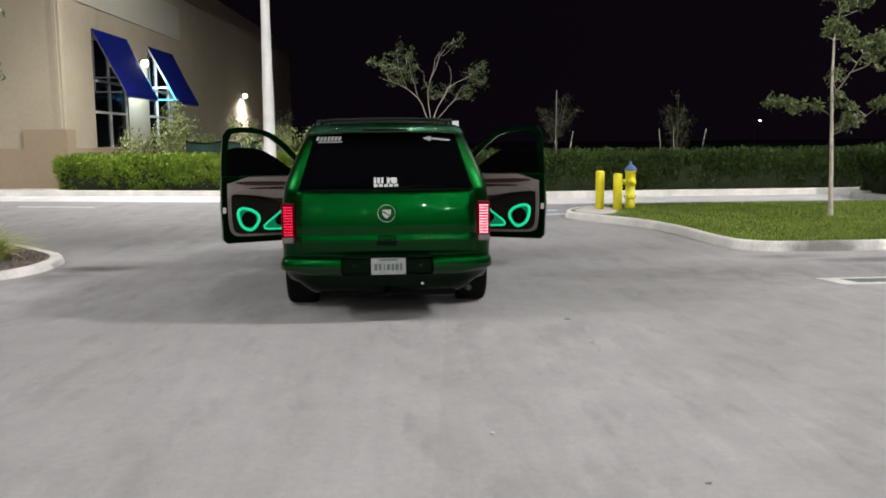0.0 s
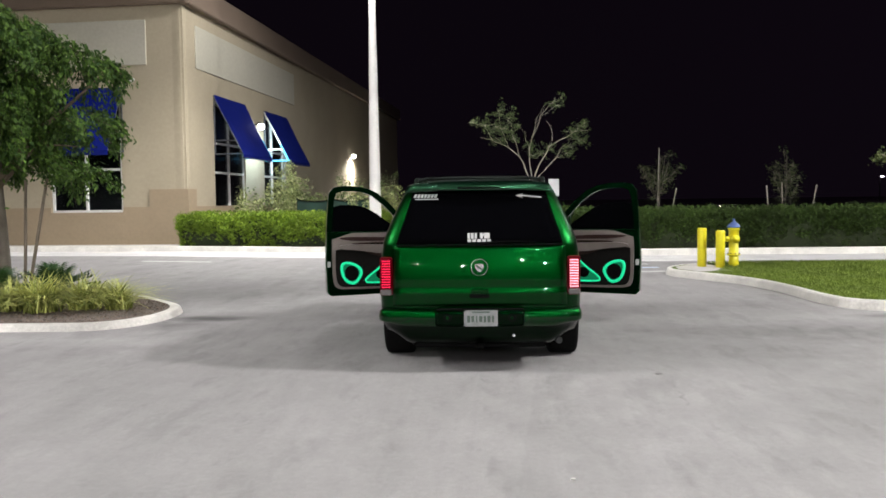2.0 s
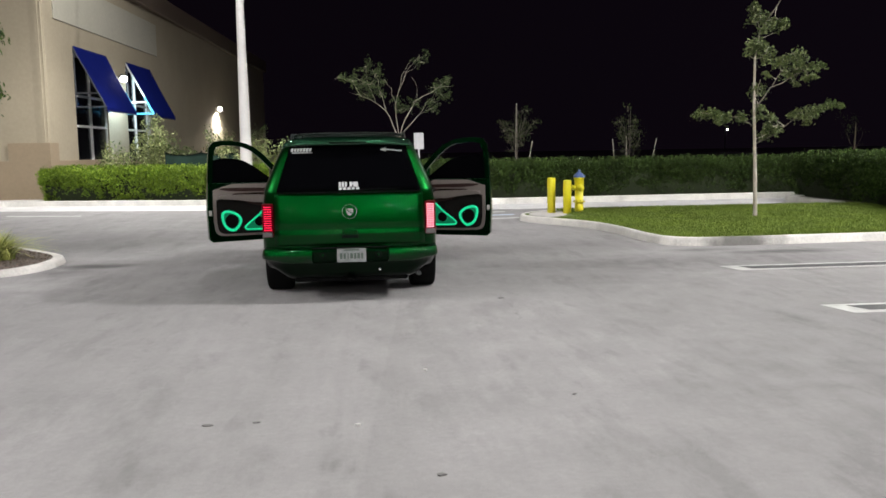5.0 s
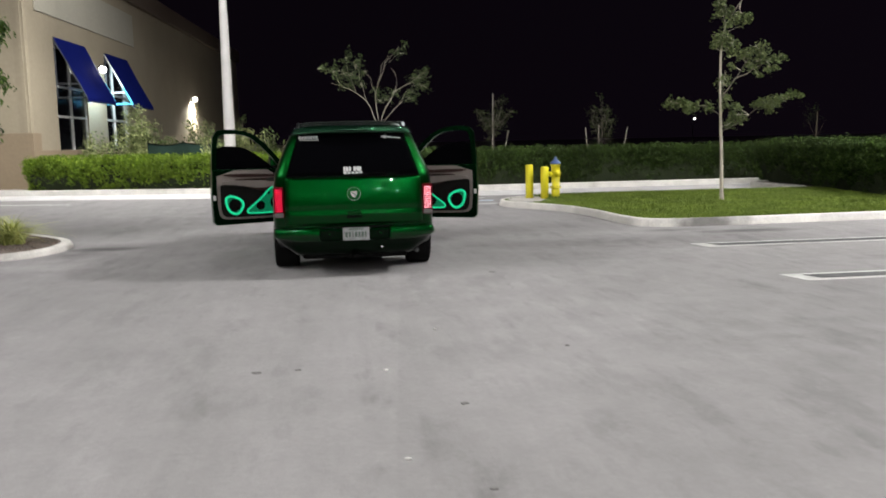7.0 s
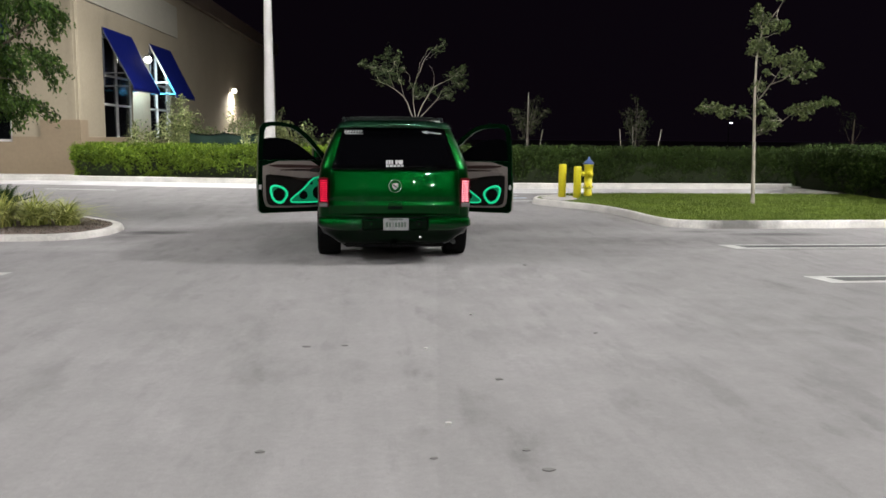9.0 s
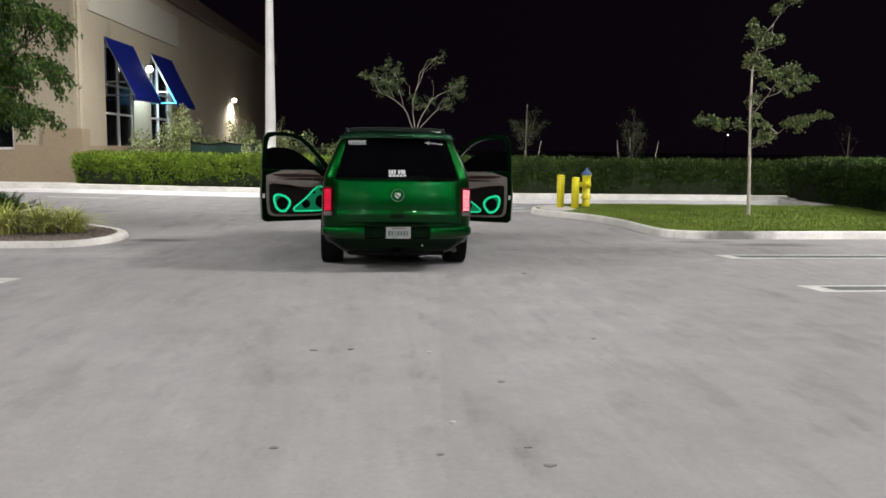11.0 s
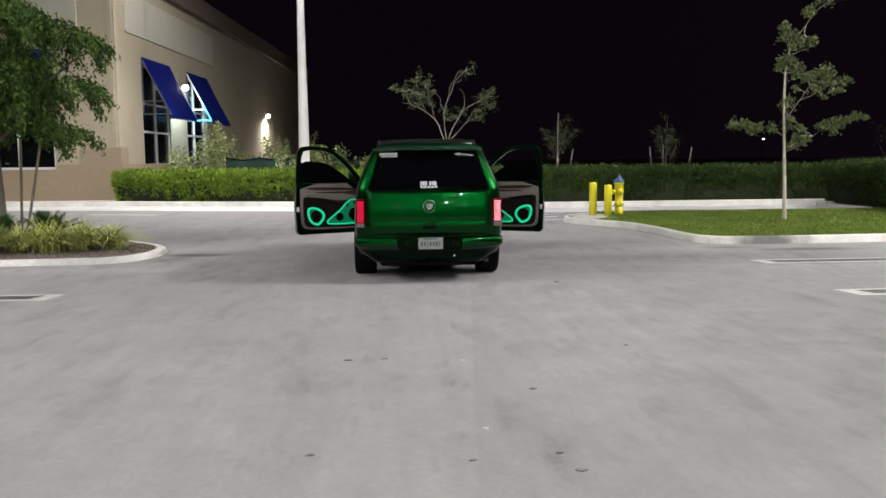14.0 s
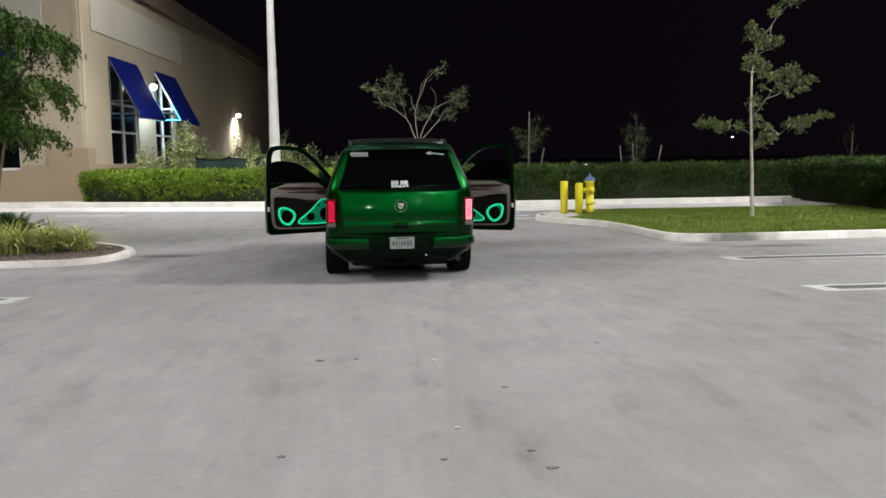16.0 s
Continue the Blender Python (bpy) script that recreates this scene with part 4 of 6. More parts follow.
def tree(at, trunk, limbs, clumps, mat, bark, label, count=200, leaf=0.10, seed=11, twig=True, droop=0.3, limb_bark=None, wispy=False):
    """trunk and limbs: rows of (x, y, z, radius) from the foot; clumps: (x, y, z, across, tall, share)."""
    rng = np.random.default_rng(seed)
    ob = holder("tree", pose(*at))
    tagged(ob, label, "tree")
    part("trunk", tube([r[:3] for r in trunk], [r[3] for r in trunk], 10), bark, ob, "", True)
    ends = []
    for limb in limbs:
        path = [Vector(r[:3]) for r in limb]
        fine, rad = [], []
        for i, (a, b) in enumerate(zip(path, path[1:])):
            for f in (0, 0.5):
                w = Vector(rng.normal(0, 0.02, 3)) if (i or f) else Vector((0, 0, 0))
                fine.append(a.lerp(b, f) + w)
                rad.append(limb[i][3] * (1 - f) + limb[i + 1][3] * f)
        fine.append(path[-1]), rad.append(limb[-1][3])
        part("limb", tube(fine, rad, 7), limb_bark or bark, ob, "", True)
        ends += fine[len(fine) // 3:]
    if twig:
        bm = bmesh.new()
        for x, y, z, rx, rz, k in clumps:
            c = Vector((x, y, z))
            start = min(ends + [Vector(r[:3]) for r in trunk[len(trunk) // 2:]], key=lambda e: (e - c).length)
            tube([start, start.lerp(c, 0.5) + Vector(rng.normal(0, 0.04, 3)), c], [0.009, 0.007, 0.004], 5, bm)
            for _ in range(max(3, int(6 * k))):
                e = c + Vector(rng.normal(0, 0.5, 3) * np.array([rx, rx, rz]))
                tube([c.lerp(start, 0.2), e], [0.006, 0.003], 4, bm)
        tagged(part("twig_mass", bm, bark, ob), kind="stuff")
    pts = (spray_points if wispy else clump_points)(rng, clumps, count)
    leaves("crown", pts, rng.uniform(0.65, 1.3, len(pts)) * leaf, mat, ob, droop=droop, seed=seed)
    return ob


# slim tree on the lawn
tree((8.72, 8.0, 0.13), [(0.0, 0, -0.05, 0.066), (0.01, 0, 0.1, 0.048), (-0.02, 0, 1.0, 0.039), (-0.05, 0, 1.7, 0.033), (-0.09, 0, 2.6, 0.026), (-0.09, 0, 3.4, 0.020), (0.01, 0.02, 4.0, 0.016)],
     [[(-0.07, 0, 1.95, 0.013), (-0.27, 0.0, 2.10, 0.009), (-0.72, 0.1, 2.22, 0.006), (-1.27, 0.1, 2.28, 0.003)],
      [(-0.04, 0, 1.60, 0.016), (0.45, -0.05, 1.84, 0.012), (0.79, -0.1, 2.12, 0.008), (1.24, -0.1, 2.28, 0.006), (1.84, -0.1, 2.40, 0.003)],
      [(-0.07, 0, 2.35, 0.020), (0.34, 0.1, 2.80, 0.015), (0.77, 0.1, 3.02, 0.010), (1.36, 0.1, 3.26, 0.004)],
      [(0.34, 0.1, 2.80, 0.010), (0.56, 0.15, 3.15, 0.007), (0.81, 0.15, 3.50, 0.004)],
      [(-0.01, 0, 3.9, 0.017), (0.22, 0.05, 4.3, 0.014), (0.57, 0.1, 4.72, 0.010), (0.93, 0.1, 5.06, 0.007), (1.36, 0.2, 5.25, 0.004)]],
     [(-1.21, 0.1, 2.28, 0.15, 0.11, 0.7), (-0.97, 0.1, 2.30, 0.20, 0.12, 0.9), (-0.69, 0.1, 2.22, 0.20, 0.11, 0.9), (-0.37, 0.0, 2.18, 0.20, 0.09, 0.6), (-0.82, 0.0, 2.10, 0.14, 0.07, 0.35),
      (0.04, 0, 2.32, 0.20, 0.14, 0.8), (0.26, 0.05, 2.20, 0.14, 0.08, 0.4), (-0.01, 0, 2.75, 0.14, 0.24, 0.8),
      (0.31, -0.05, 1.96, 0.26, 0.15, 1.2), (0.17, 0, 1.78, 0.15, 0.12, 0.6),
      (0.86, -0.1, 2.24, 0.19, 0.12, 0.8), (1.12, -0.1, 2.26, 0.18, 0.13, 0.8), (1.38, -0.1, 2.36, 0.18, 0.11, 0.7), (1.61, -0.1, 2.43, 0.15, 0.09, 0.5), (1.82, -0.1, 2.40, 0.10, 0.06, 0.25), (1.06, -0.1, 2.08, 0.10, 0.07, 0.25),
      (0.81, 0.12, 3.50, 0.26, 0.17, 1.2), (0.53, 0.1, 3.30, 0.18, 0.15, 0.8), (1.04, 0.1, 3.22, 0.26, 0.17, 1.2), (1.36, 0.1, 3.28, 0.17, 0.11, 0.6), (0.64, 0.1, 3.08, 0.18, 0.10, 0.5), (0.84, 0.1, 2.90, 0.12, 0.07, 0.25), (1.17, 0.1, 3.04, 0.16, 0.08, 0.4),
      (-0.06, 0, 3.74, 0.26, 0.20, 1.4), (0.17, 0, 3.46, 0.18, 0.17, 0.8), (0.2, 0, 3.10, 0.09, 0.07, 0.25), (-0.2, 0, 3.58, 0.12, 0.10, 0.35),
      (-0.02, 0, 4.32, 0.22, 0.19, 1.1), (-0.2, 0, 4.50, 0.14, 0.10, 0.45), (0.41, 0.05, 4.20, 0.28, 0.14, 1.2), (0.03, 0, 4.04, 0.13, 0.13, 0.45),
      (0.49, 0.1, 4.88, 0.18, 0.12, 0.6), (0.88, 0.1, 5.12, 0.26, 0.12, 0.8), (1.24, 0.15, 5.22, 0.24, 0.12, 0.7), (1.6, 0.2, 5.40, 0.26, 0.14, 0.6)],
     LEAF_PALE, BARK_PALE, "slim young tree with grey-green leaf tufts on the lawn", 290, 0.075, 11, limb_bark=BARK_DULL)

# staked broad-leaved tree on the planter island, leaves in drooping sprays
rng = np.random.default_rng(21)
sprays = []
LUMPS = [(-1.7, 4.7, 0.75), (-0.8, 4.85, 0.72), (0.0, 4.55, 0.58), (0.6, 4.25, 0.45), (1.1, 4.10, 0.38), (1.5, 3.98, 0.28), (1.8, 3.85, 0.18), (2.02, 3.72, 0.10), (-1.9, 3.9, 0.8), (-1.0, 3.9, 0.8), (-0.1, 3.7, 0.68), (0.5, 3.5, 0.45), (0.95, 3.35, 0.28),
         (-1.9, 3.1, 0.7), (-1.0, 3.1, 0.75), (-0.1, 3.05, 0.66), (0.55, 3.05, 0.48), (1.05, 3.02, 0.36), (1.45, 3.0, 0.24), (1.75, 2.92, 0.12), (-1.6, 2.65, 0.45), (-0.7, 2.6, 0.45), (0.0, 2.55, 0.42), (0.5, 2.45, 0.34), (0.95, 2.30, 0.28), (1.28, 2.20, 0.20), (1.52, 2.12, 0.12)]
for x, z, r in LUMPS:
    for _ in range(max(3, int(r * r * 56))):
        v = rng.normal(size=3)
        v /= np.linalg.norm(v)
        deep = rng.uniform(-0.8, 0.9) * min(1.5, 1.9 * r)
        c = np.array([x, deep, z]) + v * r * rng.uniform(0.2, 0.75)
        sprays.append((c, np.array([v[0] + 0.3 * x, v[1], 0.4 * v[2] - 0.55]), rng.uniform(0.25, 0.45) + 0.35 * r))
pts, nor, twig_mesh = [], [], bmesh.new()
for c, d, ln in sprays:
    d = d / np.linalg.norm(d)
    m = int(230 * ln / 0.6)
    f = rng.uniform(0, 1, m)[:, None]
    curve = c + d * ln * f + np.array([0, 0, -0.22]) * f ** 2
    pts.append(curve + rng.normal(0, 0.066, (m, 3)))
    nor.append(np.repeat((d * 0.8 + np.array([0, 0, -0.3]))[None], m, 0))
    tube([c, c + d * ln * 0.5 + np.array([0, 0, -0.05]), c + d * ln + np.array([0, 0, -0.2])], [0.008, 0.006, 0.003], 4, twig_mesh)
planter_tree = tree((-8.05, 5.4, 0.12), [(0.12, 0, -0.05, 0.13), (0.11, 0, 0.2, 0.10), (0.07, 0, 1.2, 0.085), (0.02, 0, 2.0, 0.078), (0.05, 0, 3.2, 0.06), (0, 0, 4.6, 0.02)],
     [[(0, 0, 1.9, 0.06), (0.8, 0.1, 2.9, 0.04), (1.9, 0, 3.7, 0.012)], [(0, 0, 1.8, 0.06), (-0.8, 0.3, 2.8, 0.04), (-1.6, 0.4, 3.5, 0.012)],
      [(0, 0, 1.9, 0.05), (0.3, -0.8, 2.9, 0.035), (0.5, -1.4, 3.7, 0.012)], [(0, 0, 2.1, 0.05), (0.2, 0.8, 3.1, 0.035), (0.3, 1.4, 4.0, 0.012)],
      [(0, 0, 1.8, 0.04), (0.8, -0.2, 2.5, 0.022), (1.5, 0, 2.5, 0.006)]],
     [(-0.5, 0, 3.6, 0.9, 0.9, 8), (-1.3, 0, 3.8, 0.7, 0.8, 6)], LEAF, BARK_DULL, "leafy staked tree with drooping dark green foliage on the planter island", 260, 0.09, 22, False, 0.7, LIMB)
tagged(part("twig_mass", twig_mesh, LIMB, planter_tree), kind="stuff")
pts = np.concatenate(pts)
leaves("foliage", pts, rng.uniform(0.55, 1.3, len(pts)) * 0.098, LEAF, planter_tree, droop=0.6, wide=0.42, seed=23, normals=np.concatenate(nor))


def stake(a, b, r=0.028, label="weathered wooden tree stake leaning to the trunk", mat=None):
    base, top = Vector(a), Vector(b)
    ob = part("tree_stake", tube([(0, 0, -0.05), top - base], [r, r * 0.9], 8), mat or STAKE)
    ob.matrix_world = Matrix.Translation(base)
    tagged(ob, label, "tree stake", "tree stakes")


stake((-7.52, 5.2, 0.12), (-7.46, 5.25, 2.1))
stake((-7.38, 5.0, 0.12), (-7.02, 5.1, 2.1))
stake((-8.7, 6.3, 0.12), (-8.5, 5.9, 2.1))

# many-stemmed tree behind the hedge
tree((1.50, 19.2, 0.13), [(0.05, 0, -0.05, 0.10), (0.05, 0, 1.0, 0.085), (0.06, 0, 2.0, 0.07)],
     [[(0.04, 0, 1.95, 0.0222), (-0.14, 0, 2.45, 0.0163), (-0.36, 0, 2.90, 0.0133), (-0.72, 0.1, 3.24, 0.0104), (-1.22, 0.1, 3.46, 0.0067), (-1.45, 0.2, 3.90, 0.0044), (-1.95, 0.2, 4.08, 0.0022)],
      [(-0.36, 0, 2.90, 0.0089), (-0.50, -0.1, 3.35, 0.0059), (-0.62, -0.2, 3.90, 0.0037), (-0.80, -0.2, 4.30, 0.0022)],
      [(-0.72, 0.1, 3.24, 0.0067), (-0.95, 0, 3.80, 0.0044), (-1.02, -0.1, 4.40, 0.0022)],
      [(-1.22, 0.1, 3.46, 0.0044), (-1.60, 0.1, 3.55, 0.0022)],
      [(0.05, 0, 2.0, 0.0192), (-0.03, 0.05, 2.75, 0.0133), (-0.08, 0.1, 3.22, 0.0089), (-0.20, 0.1, 3.66, 0.0044), (-0.42, 0.1, 3.95, 0.0022)],
      [(-0.05, 0.1, 3.0, 0.0104), (0.06, 0.1, 3.55, 0.0081), (0.36, 0.2, 4.22, 0.0059), (0.62, 0.2, 4.60, 0.0037), (1.02, 0.2, 4.76, 0.0022)],
      [(0.06, 0.1, 3.55, 0.0059), (0.22, 0, 4.10, 0.0037), (0.48, 0, 4.62, 0.0022)],
      [(0.36, 0.2, 4.22, 0.0037), (0.60, 0.1, 4.30, 0.003), (0.85, 0.1, 4.55, 0.0015)],
      [(0.08, 0, 2.05, 0.0192), (0.27, -0.1, 2.66, 0.0148), (0.62, -0.1, 3.22, 0.0104), (1.18, -0.1, 3.54, 0.0067), (1.62, -0.1, 3.86, 0.003)],
      [(0.62, -0.1, 3.22, 0.0059), (0.70, 0, 3.70, 0.0037), (0.52, 0, 4.02, 0.0022)],
      [(1.18, -0.1, 3.54, 0.0044), (1.50, 0, 3.48, 0.0022)],
      [(0.09, 0, 2.05, 0.0148), (0.48, 0.2, 2.50, 0.0111), (0.80, 0.3, 2.82, 0.0081), (0.98, 0.3, 3.20, 0.0052), (1.30, 0.3, 3.30, 0.0022)],
      [(0.80, 0.3, 2.82, 0.0052), (1.20, 0.3, 3.02, 0.0022)]],
     [(-1.85, 0.2, 4.08, 0.20, 0.10, 0.35), (-1.45, 0.15, 3.95, 0.26, 0.20, 0.7), (-1.15, 0.1, 3.85, 0.34, 0.30, 1.1), (-0.85, 0, 3.80, 0.34, 0.32, 1.1), (-1.02, -0.1, 4.35, 0.22, 0.22, 0.6), (-0.70, -0.1, 4.15, 0.26, 0.22, 0.6), (-0.60, 0, 3.50, 0.26, 0.20, 0.5), (-1.05, 0.1, 3.50, 0.26, 0.18, 0.5), (-0.38, 0.1, 3.88, 0.16, 0.14, 0.25),
      (-0.02, 0.1, 3.20, 0.20, 0.24, 0.5), (0.10, 0.1, 2.92, 0.20, 0.16, 0.35), (0.55, 0, 3.20, 0.24, 0.18, 0.45), (0.32, 0, 3.02, 0.18, 0.14, 0.25),
      (0.72, 0.2, 4.62, 0.24, 0.16, 0.28), (0.98, 0.2, 4.78, 0.18, 0.12, 0.22), (0.85, 0.1, 4.52, 0.18, 0.12, 0.18),
      (1.30, -0.1, 3.62, 0.28, 0.24, 0.7), (1.55, -0.1, 3.72, 0.24, 0.24, 0.7), (1.62, 0, 3.42, 0.24, 0.22, 0.6), (1.22, 0.2, 3.22, 0.28, 0.18, 0.6), (1.18, 0.3, 2.98, 0.22, 0.12, 0.35), (1.68, 0, 3.92, 0.16, 0.12, 0.3)],
     LEAF_GREY, BARK_PALE, "many-stemmed tree with pale limbs and wind-swept foliage behind the hedge", 330, 0.060, 31, wispy=True)

# young staked trees behind the hedge: a wisp of upright twigs with few leaves
for at, seed, tall, lab in (((5.62, 19.3, 0.13), 41, 2.9, "small sparse young tree with stakes behind the hedge"), ((9.72, 19.6, 0.13), 43, 3.0, "small sparse young tree with pale stakes behind the hedge")):
    rng = np.random.default_rng(seed)
    limbs, cl = [], []
    for i in range(13):
        a, z0 = i * 2.4, rng.uniform(1.1, 2.0)
        out, up = rng.uniform(0.25, 0.75), rng.uniform(0.5, 1.1)
        e = (out * math.cos(a), out * math.sin(a), min(tall, z0 + up))
        mid = (0.55 * e[0], 0.55 * e[1], z0 + 0.42 * (e[2] - z0))
        limbs.append([(0, 0, z0, 0.007), (*mid, 0.0045), (*e, 0.002)])
        cl += [(e[0], e[1], e[2] - 0.05, 0.15, 0.16, 0.6), (mid[0] * 1.2, mid[1] * 1.2, mid[2] + 0.10, 0.18, 0.18, 0.7), (0.5 * e[0], 0.5 * e[1], z0 + 0.1, 0.16, 0.14, 0.4)]
    tree(at, [(0, 0, -0.05, 0.024), (0.0, 0, 1.2, 0.019), (0.02, 0, 2.2, 0.010), (0.03, 0, tall, 0.004)], limbs, cl, LEAF_DULL, BARK_DULL, lab, 60, 0.055, seed, wispy=True)
stake((5.50, 19.0, 0.13), (5.57, 19.1, 3.25), 0.017, "tall thin pale stake beside a young tree", STAKE_PALE)
stake((5.75, 19.0, 0.13), (6.12, 19.1, 1.95), 0.020, "thin pale stake leaning beside a young tree", STAKE_PALE)
stake((9.15, 19.2, 0.13), (8.98, 19.2, 2.0), 0.020, "thin pale stake leaning beside a young tree", STAKE_PALE)
stake((9.55, 19.3, 0.13), (9.53, 19.4, 2.1), 0.020, "thin pale stake leaning beside a young tree", STAKE_PALE)
stake((10.2, 19.2, 0.13), (10.55, 19.2, 2.0), 0.020, "thin pale stake leaning beside a young tree", STAKE_PALE)
rng = np.random.default_rng(47)
tree((21.5, 25.0, 0.0), [(0, 0, -0.05, 0.05), (0, 0, 1.6, 0.04), (0.02, 0, 2.6, 0.015)], [[(0, 0, 1.4, 0.012), (0.4, 0, 2.2, 0.003)], [(0, 0, 1.4, 0.012), (-0.4, 0, 2.2, 0.003)]],
     [(rng.normal(0, 0.35), rng.normal(0, 0.3), rng.uniform(1.6, 3.0), 0.26, 0.22, 0.7) for _ in range(14)], LEAF_DULL, LIMB, "small tree far behind the side hedge", 18, 0.05, 47, False)


def shrub(at, across, tall, mat, seed, label, count=1500, size=0.08):
    rng = np.random.default_rng(seed)
    ob = holder("shrub", pose(*at))
    tagged(ob, label, "shrub")
    bm = bmesh.new()
    tips = []
    for _ in range(12):
        a, r = rng.uniform(0, 2 * math.pi), rng.uniform(0.3, 1) * across
        e = Vector((r * math.cos(a), r * math.sin(a), tall * rng.uniform(0.55, 1.0)))
        tube([(0, 0, -0.03), e * 0.5 + Vector((0, 0, 0.12)), e], [0.014, 0.010, 0.004], 5, bm)
        tips.append(e)
    tagged(part("stem_mass", bm, BARK, ob), kind="stuff")
    pts = []
    for e in tips:
        m = count // len(tips)
        f = rng.uniform(0.25, 1.05, m)[:, None]
        pts.append(np.array(e)[None] * f + rng.normal(size=(m, 3)) * np.array([0.16, 0.16, 0.13]) * across)
    pts = np.concatenate(pts)
    pts[:, 2] = np.abs(pts[:, 2])
    leaves("foliage", pts, rng.uniform(0.6, 1.3, len(pts)) * size, mat, ob, droop=0.0, seed=seed)


SHRUBS = [(-9.6, 22.9, 0.50, 1.30, LEAF_SHRUB_DARK, 900), (-9.0, 23.4, 0.55, 1.85, LEAF_SHRUB, 2200), (-8.45, 24.2, 0.45, 1.55, LEAF_SHRUB_DARK, 1300), (-7.55, 23.9, 0.66, 2.75, LEAF_SHRUB, 5200), (-6.8, 24.3, 0.6, 2.05, LEAF_SHRUB_DARK, 2300),
          (-6.2, 25.0, 0.5, 1.75, LEAF_SHRUB_DARK, 1500), (-5.45, 24.2, 0.36, 2.65, LEAF_SHRUB_DARK, 650), (-4.9, 24.0, 0.5, 1.95, LEAF_SHRUB_DARK, 1700), (-4.4, 21.9, 0.45, 1.7, LEAF_SHRUB, 1500), (-3.0, 20.8, 0.5, 1.95, LEAF_SHRUB, 2000), (-2.2, 20.4, 0.5, 1.85, LEAF_SHRUB_DARK, 1800), (-1.2, 20.2, 0.5, 1.55, LEAF_SHRUB_DARK, 1500),
          (-6.2, 30.0, 0.55, 2.95, LEAF_SHRUB, 1100), (-5.7, 29.0, 0.45, 2.3, LEAF_SHRUB_DARK, 900), (-4.6, 31.0, 0.5, 2.6, LEAF_SHRUB_DARK, 900)]
for i, (x, y, across, tall, mat, count) in enumerate(SHRUBS):
    shrub((x, y, 0.13), across * 1.1, tall * 1.08, mat, 60 + i, "loose pale green shrub behind the hedge by the shop wall" if mat is LEAF_SHRUB else "thin dark green shrub behind the hedge by the shop wall", count, 0.10)


def strap_clump(at, seed, big=1.0):
    """A clump of strappy ornamental grass."""
    rng = np.random.default_rng(seed)
    n = int(330 * big)
    roots = np.stack([rng.normal(0, 0.085 * big, n), rng.normal(0, 0.085 * big, n), np.full(n, -0.01)], 1)
    ob = blades("strap_grass", roots, rng.uniform(0.36, 0.75, n) * big, BLADE, None, 0.0135, 2.3, seed, 6)
    ob.matrix_world = pose(*at)
    tagged(ob, "arching clump of pale green strap grass in the mulch", "ornamental grass", "strap grass clumps")


k = 0
for x, y in ((-5.52, 4.20), (-6.05, 4.25), (-6.55, 3.90), (-7.10, 4.05), (-7.62, 3.80), (-8.1, 4.1), (-8.65, 3.85), (-9.4, 4.0), (-10.2, 3.9), (-11.0, 4.1)):
    strap_clump((x, y, 0.10), 80 + k, 1.0 + 0.12 * ((k * 7) % 3 - 1))
    k += 1


def cycad(at, seed, size=0.55):
    rng = np.random.default_rng(seed)
    ob = holder("cycad", pose(*at))
    tagged(ob, "low dark green cycad with stiff feathery fronds", "cycad", "cycads on the planter")
    for i in range(30):
        a, lift = i * 2.4, rng.uniform(0.45, 1.35)
        verts, faces = [], []
        prev = None
        for j in range(13):
            f = j / 12
            r = size * f * math.cos(lift) * 1.05
            z = 0.12 + size * (math.sin(lift) * f - 0.28 * f * f)
            w = 0.13 * size * 2 * math.sin(math.pi * min(1, f * 0.9 + 0.1))
            c = Vector((r * math.cos(a), r * math.sin(a), z))
            s = Vector((-math.sin(a), math.cos(a), 0))
            out = Vector((math.cos(a), math.sin(a), 0.3)) * 0.08
            b = len(verts)
            verts += [c, c + s * w + out + Vector((0, 0, 0.03)), c - s * w + out + Vector((0, 0, 0.03))]
            if j:
                faces += [(b - 3, b - 2, b), (b - 3, b, b - 1)]
        link("frond", verts, faces, CYCAD, ob)
    part("stump", lathe([(0.09, -0.03), (0.11, 0.08), (0.07, 0.15)], 12), BARK, ob)


cycad((-7.0, 5.15, 0.10), 5, 0.74)
cycad((-7.75, 4.75, 0.10), 6, 0.70)
cycad((-9.6, 5.6, 0.10), 7, 0.62)

# lawn blades
rng = np.random.default_rng(77)
xy = np.stack([rng.uniform(4.2, 13.2, 150000), rng.uniform(4.4, 12.4, 150000)], 1)
poly = np.array([(p.x, p.y) for p in inner_r])


def inside(pts, poly):
    res = np.zeros(len(pts), bool)
    for (x0, y0), (x1, y1) in zip(poly, np.roll(poly, -1, 0)):
        cross = ((y0 > pts[:, 1]) != (y1 > pts[:, 1])) & (pts[:, 0] < (x1 - x0) * (pts[:, 1] - y0) / (y1 - y0 + 1e-12) + x0)
        res ^= cross
    return res


xy = xy[inside(xy, poly) & ~((xy[:, 0] < 5.12) & (xy[:, 1] > 9.0))]
turf = blades("lawn_grass", np.c_[xy, np.full(len(xy), 0.13)], rng.uniform(0.03, 0.085, len(xy)), GRASS, None, 0.006, 0.8, 78, 2)
tagged(turf, "short mown green grass on the kerbed island", "grass", kind="stuff")

# mulch chips
rng = np.random.default_rng(79)
c = np.stack([rng.uniform(-12, -4.4, 22000), rng.uniform(2.3, 8.0, 22000)], 1)
c = c[inside(c, np.array([(p.x, p.y) for p in inset_line(ISLAND_L, 0.22)]))]
CHIP = material("mulch_chip", (0.185, 0.145, 0.115), 0.9, per_island=0.5)
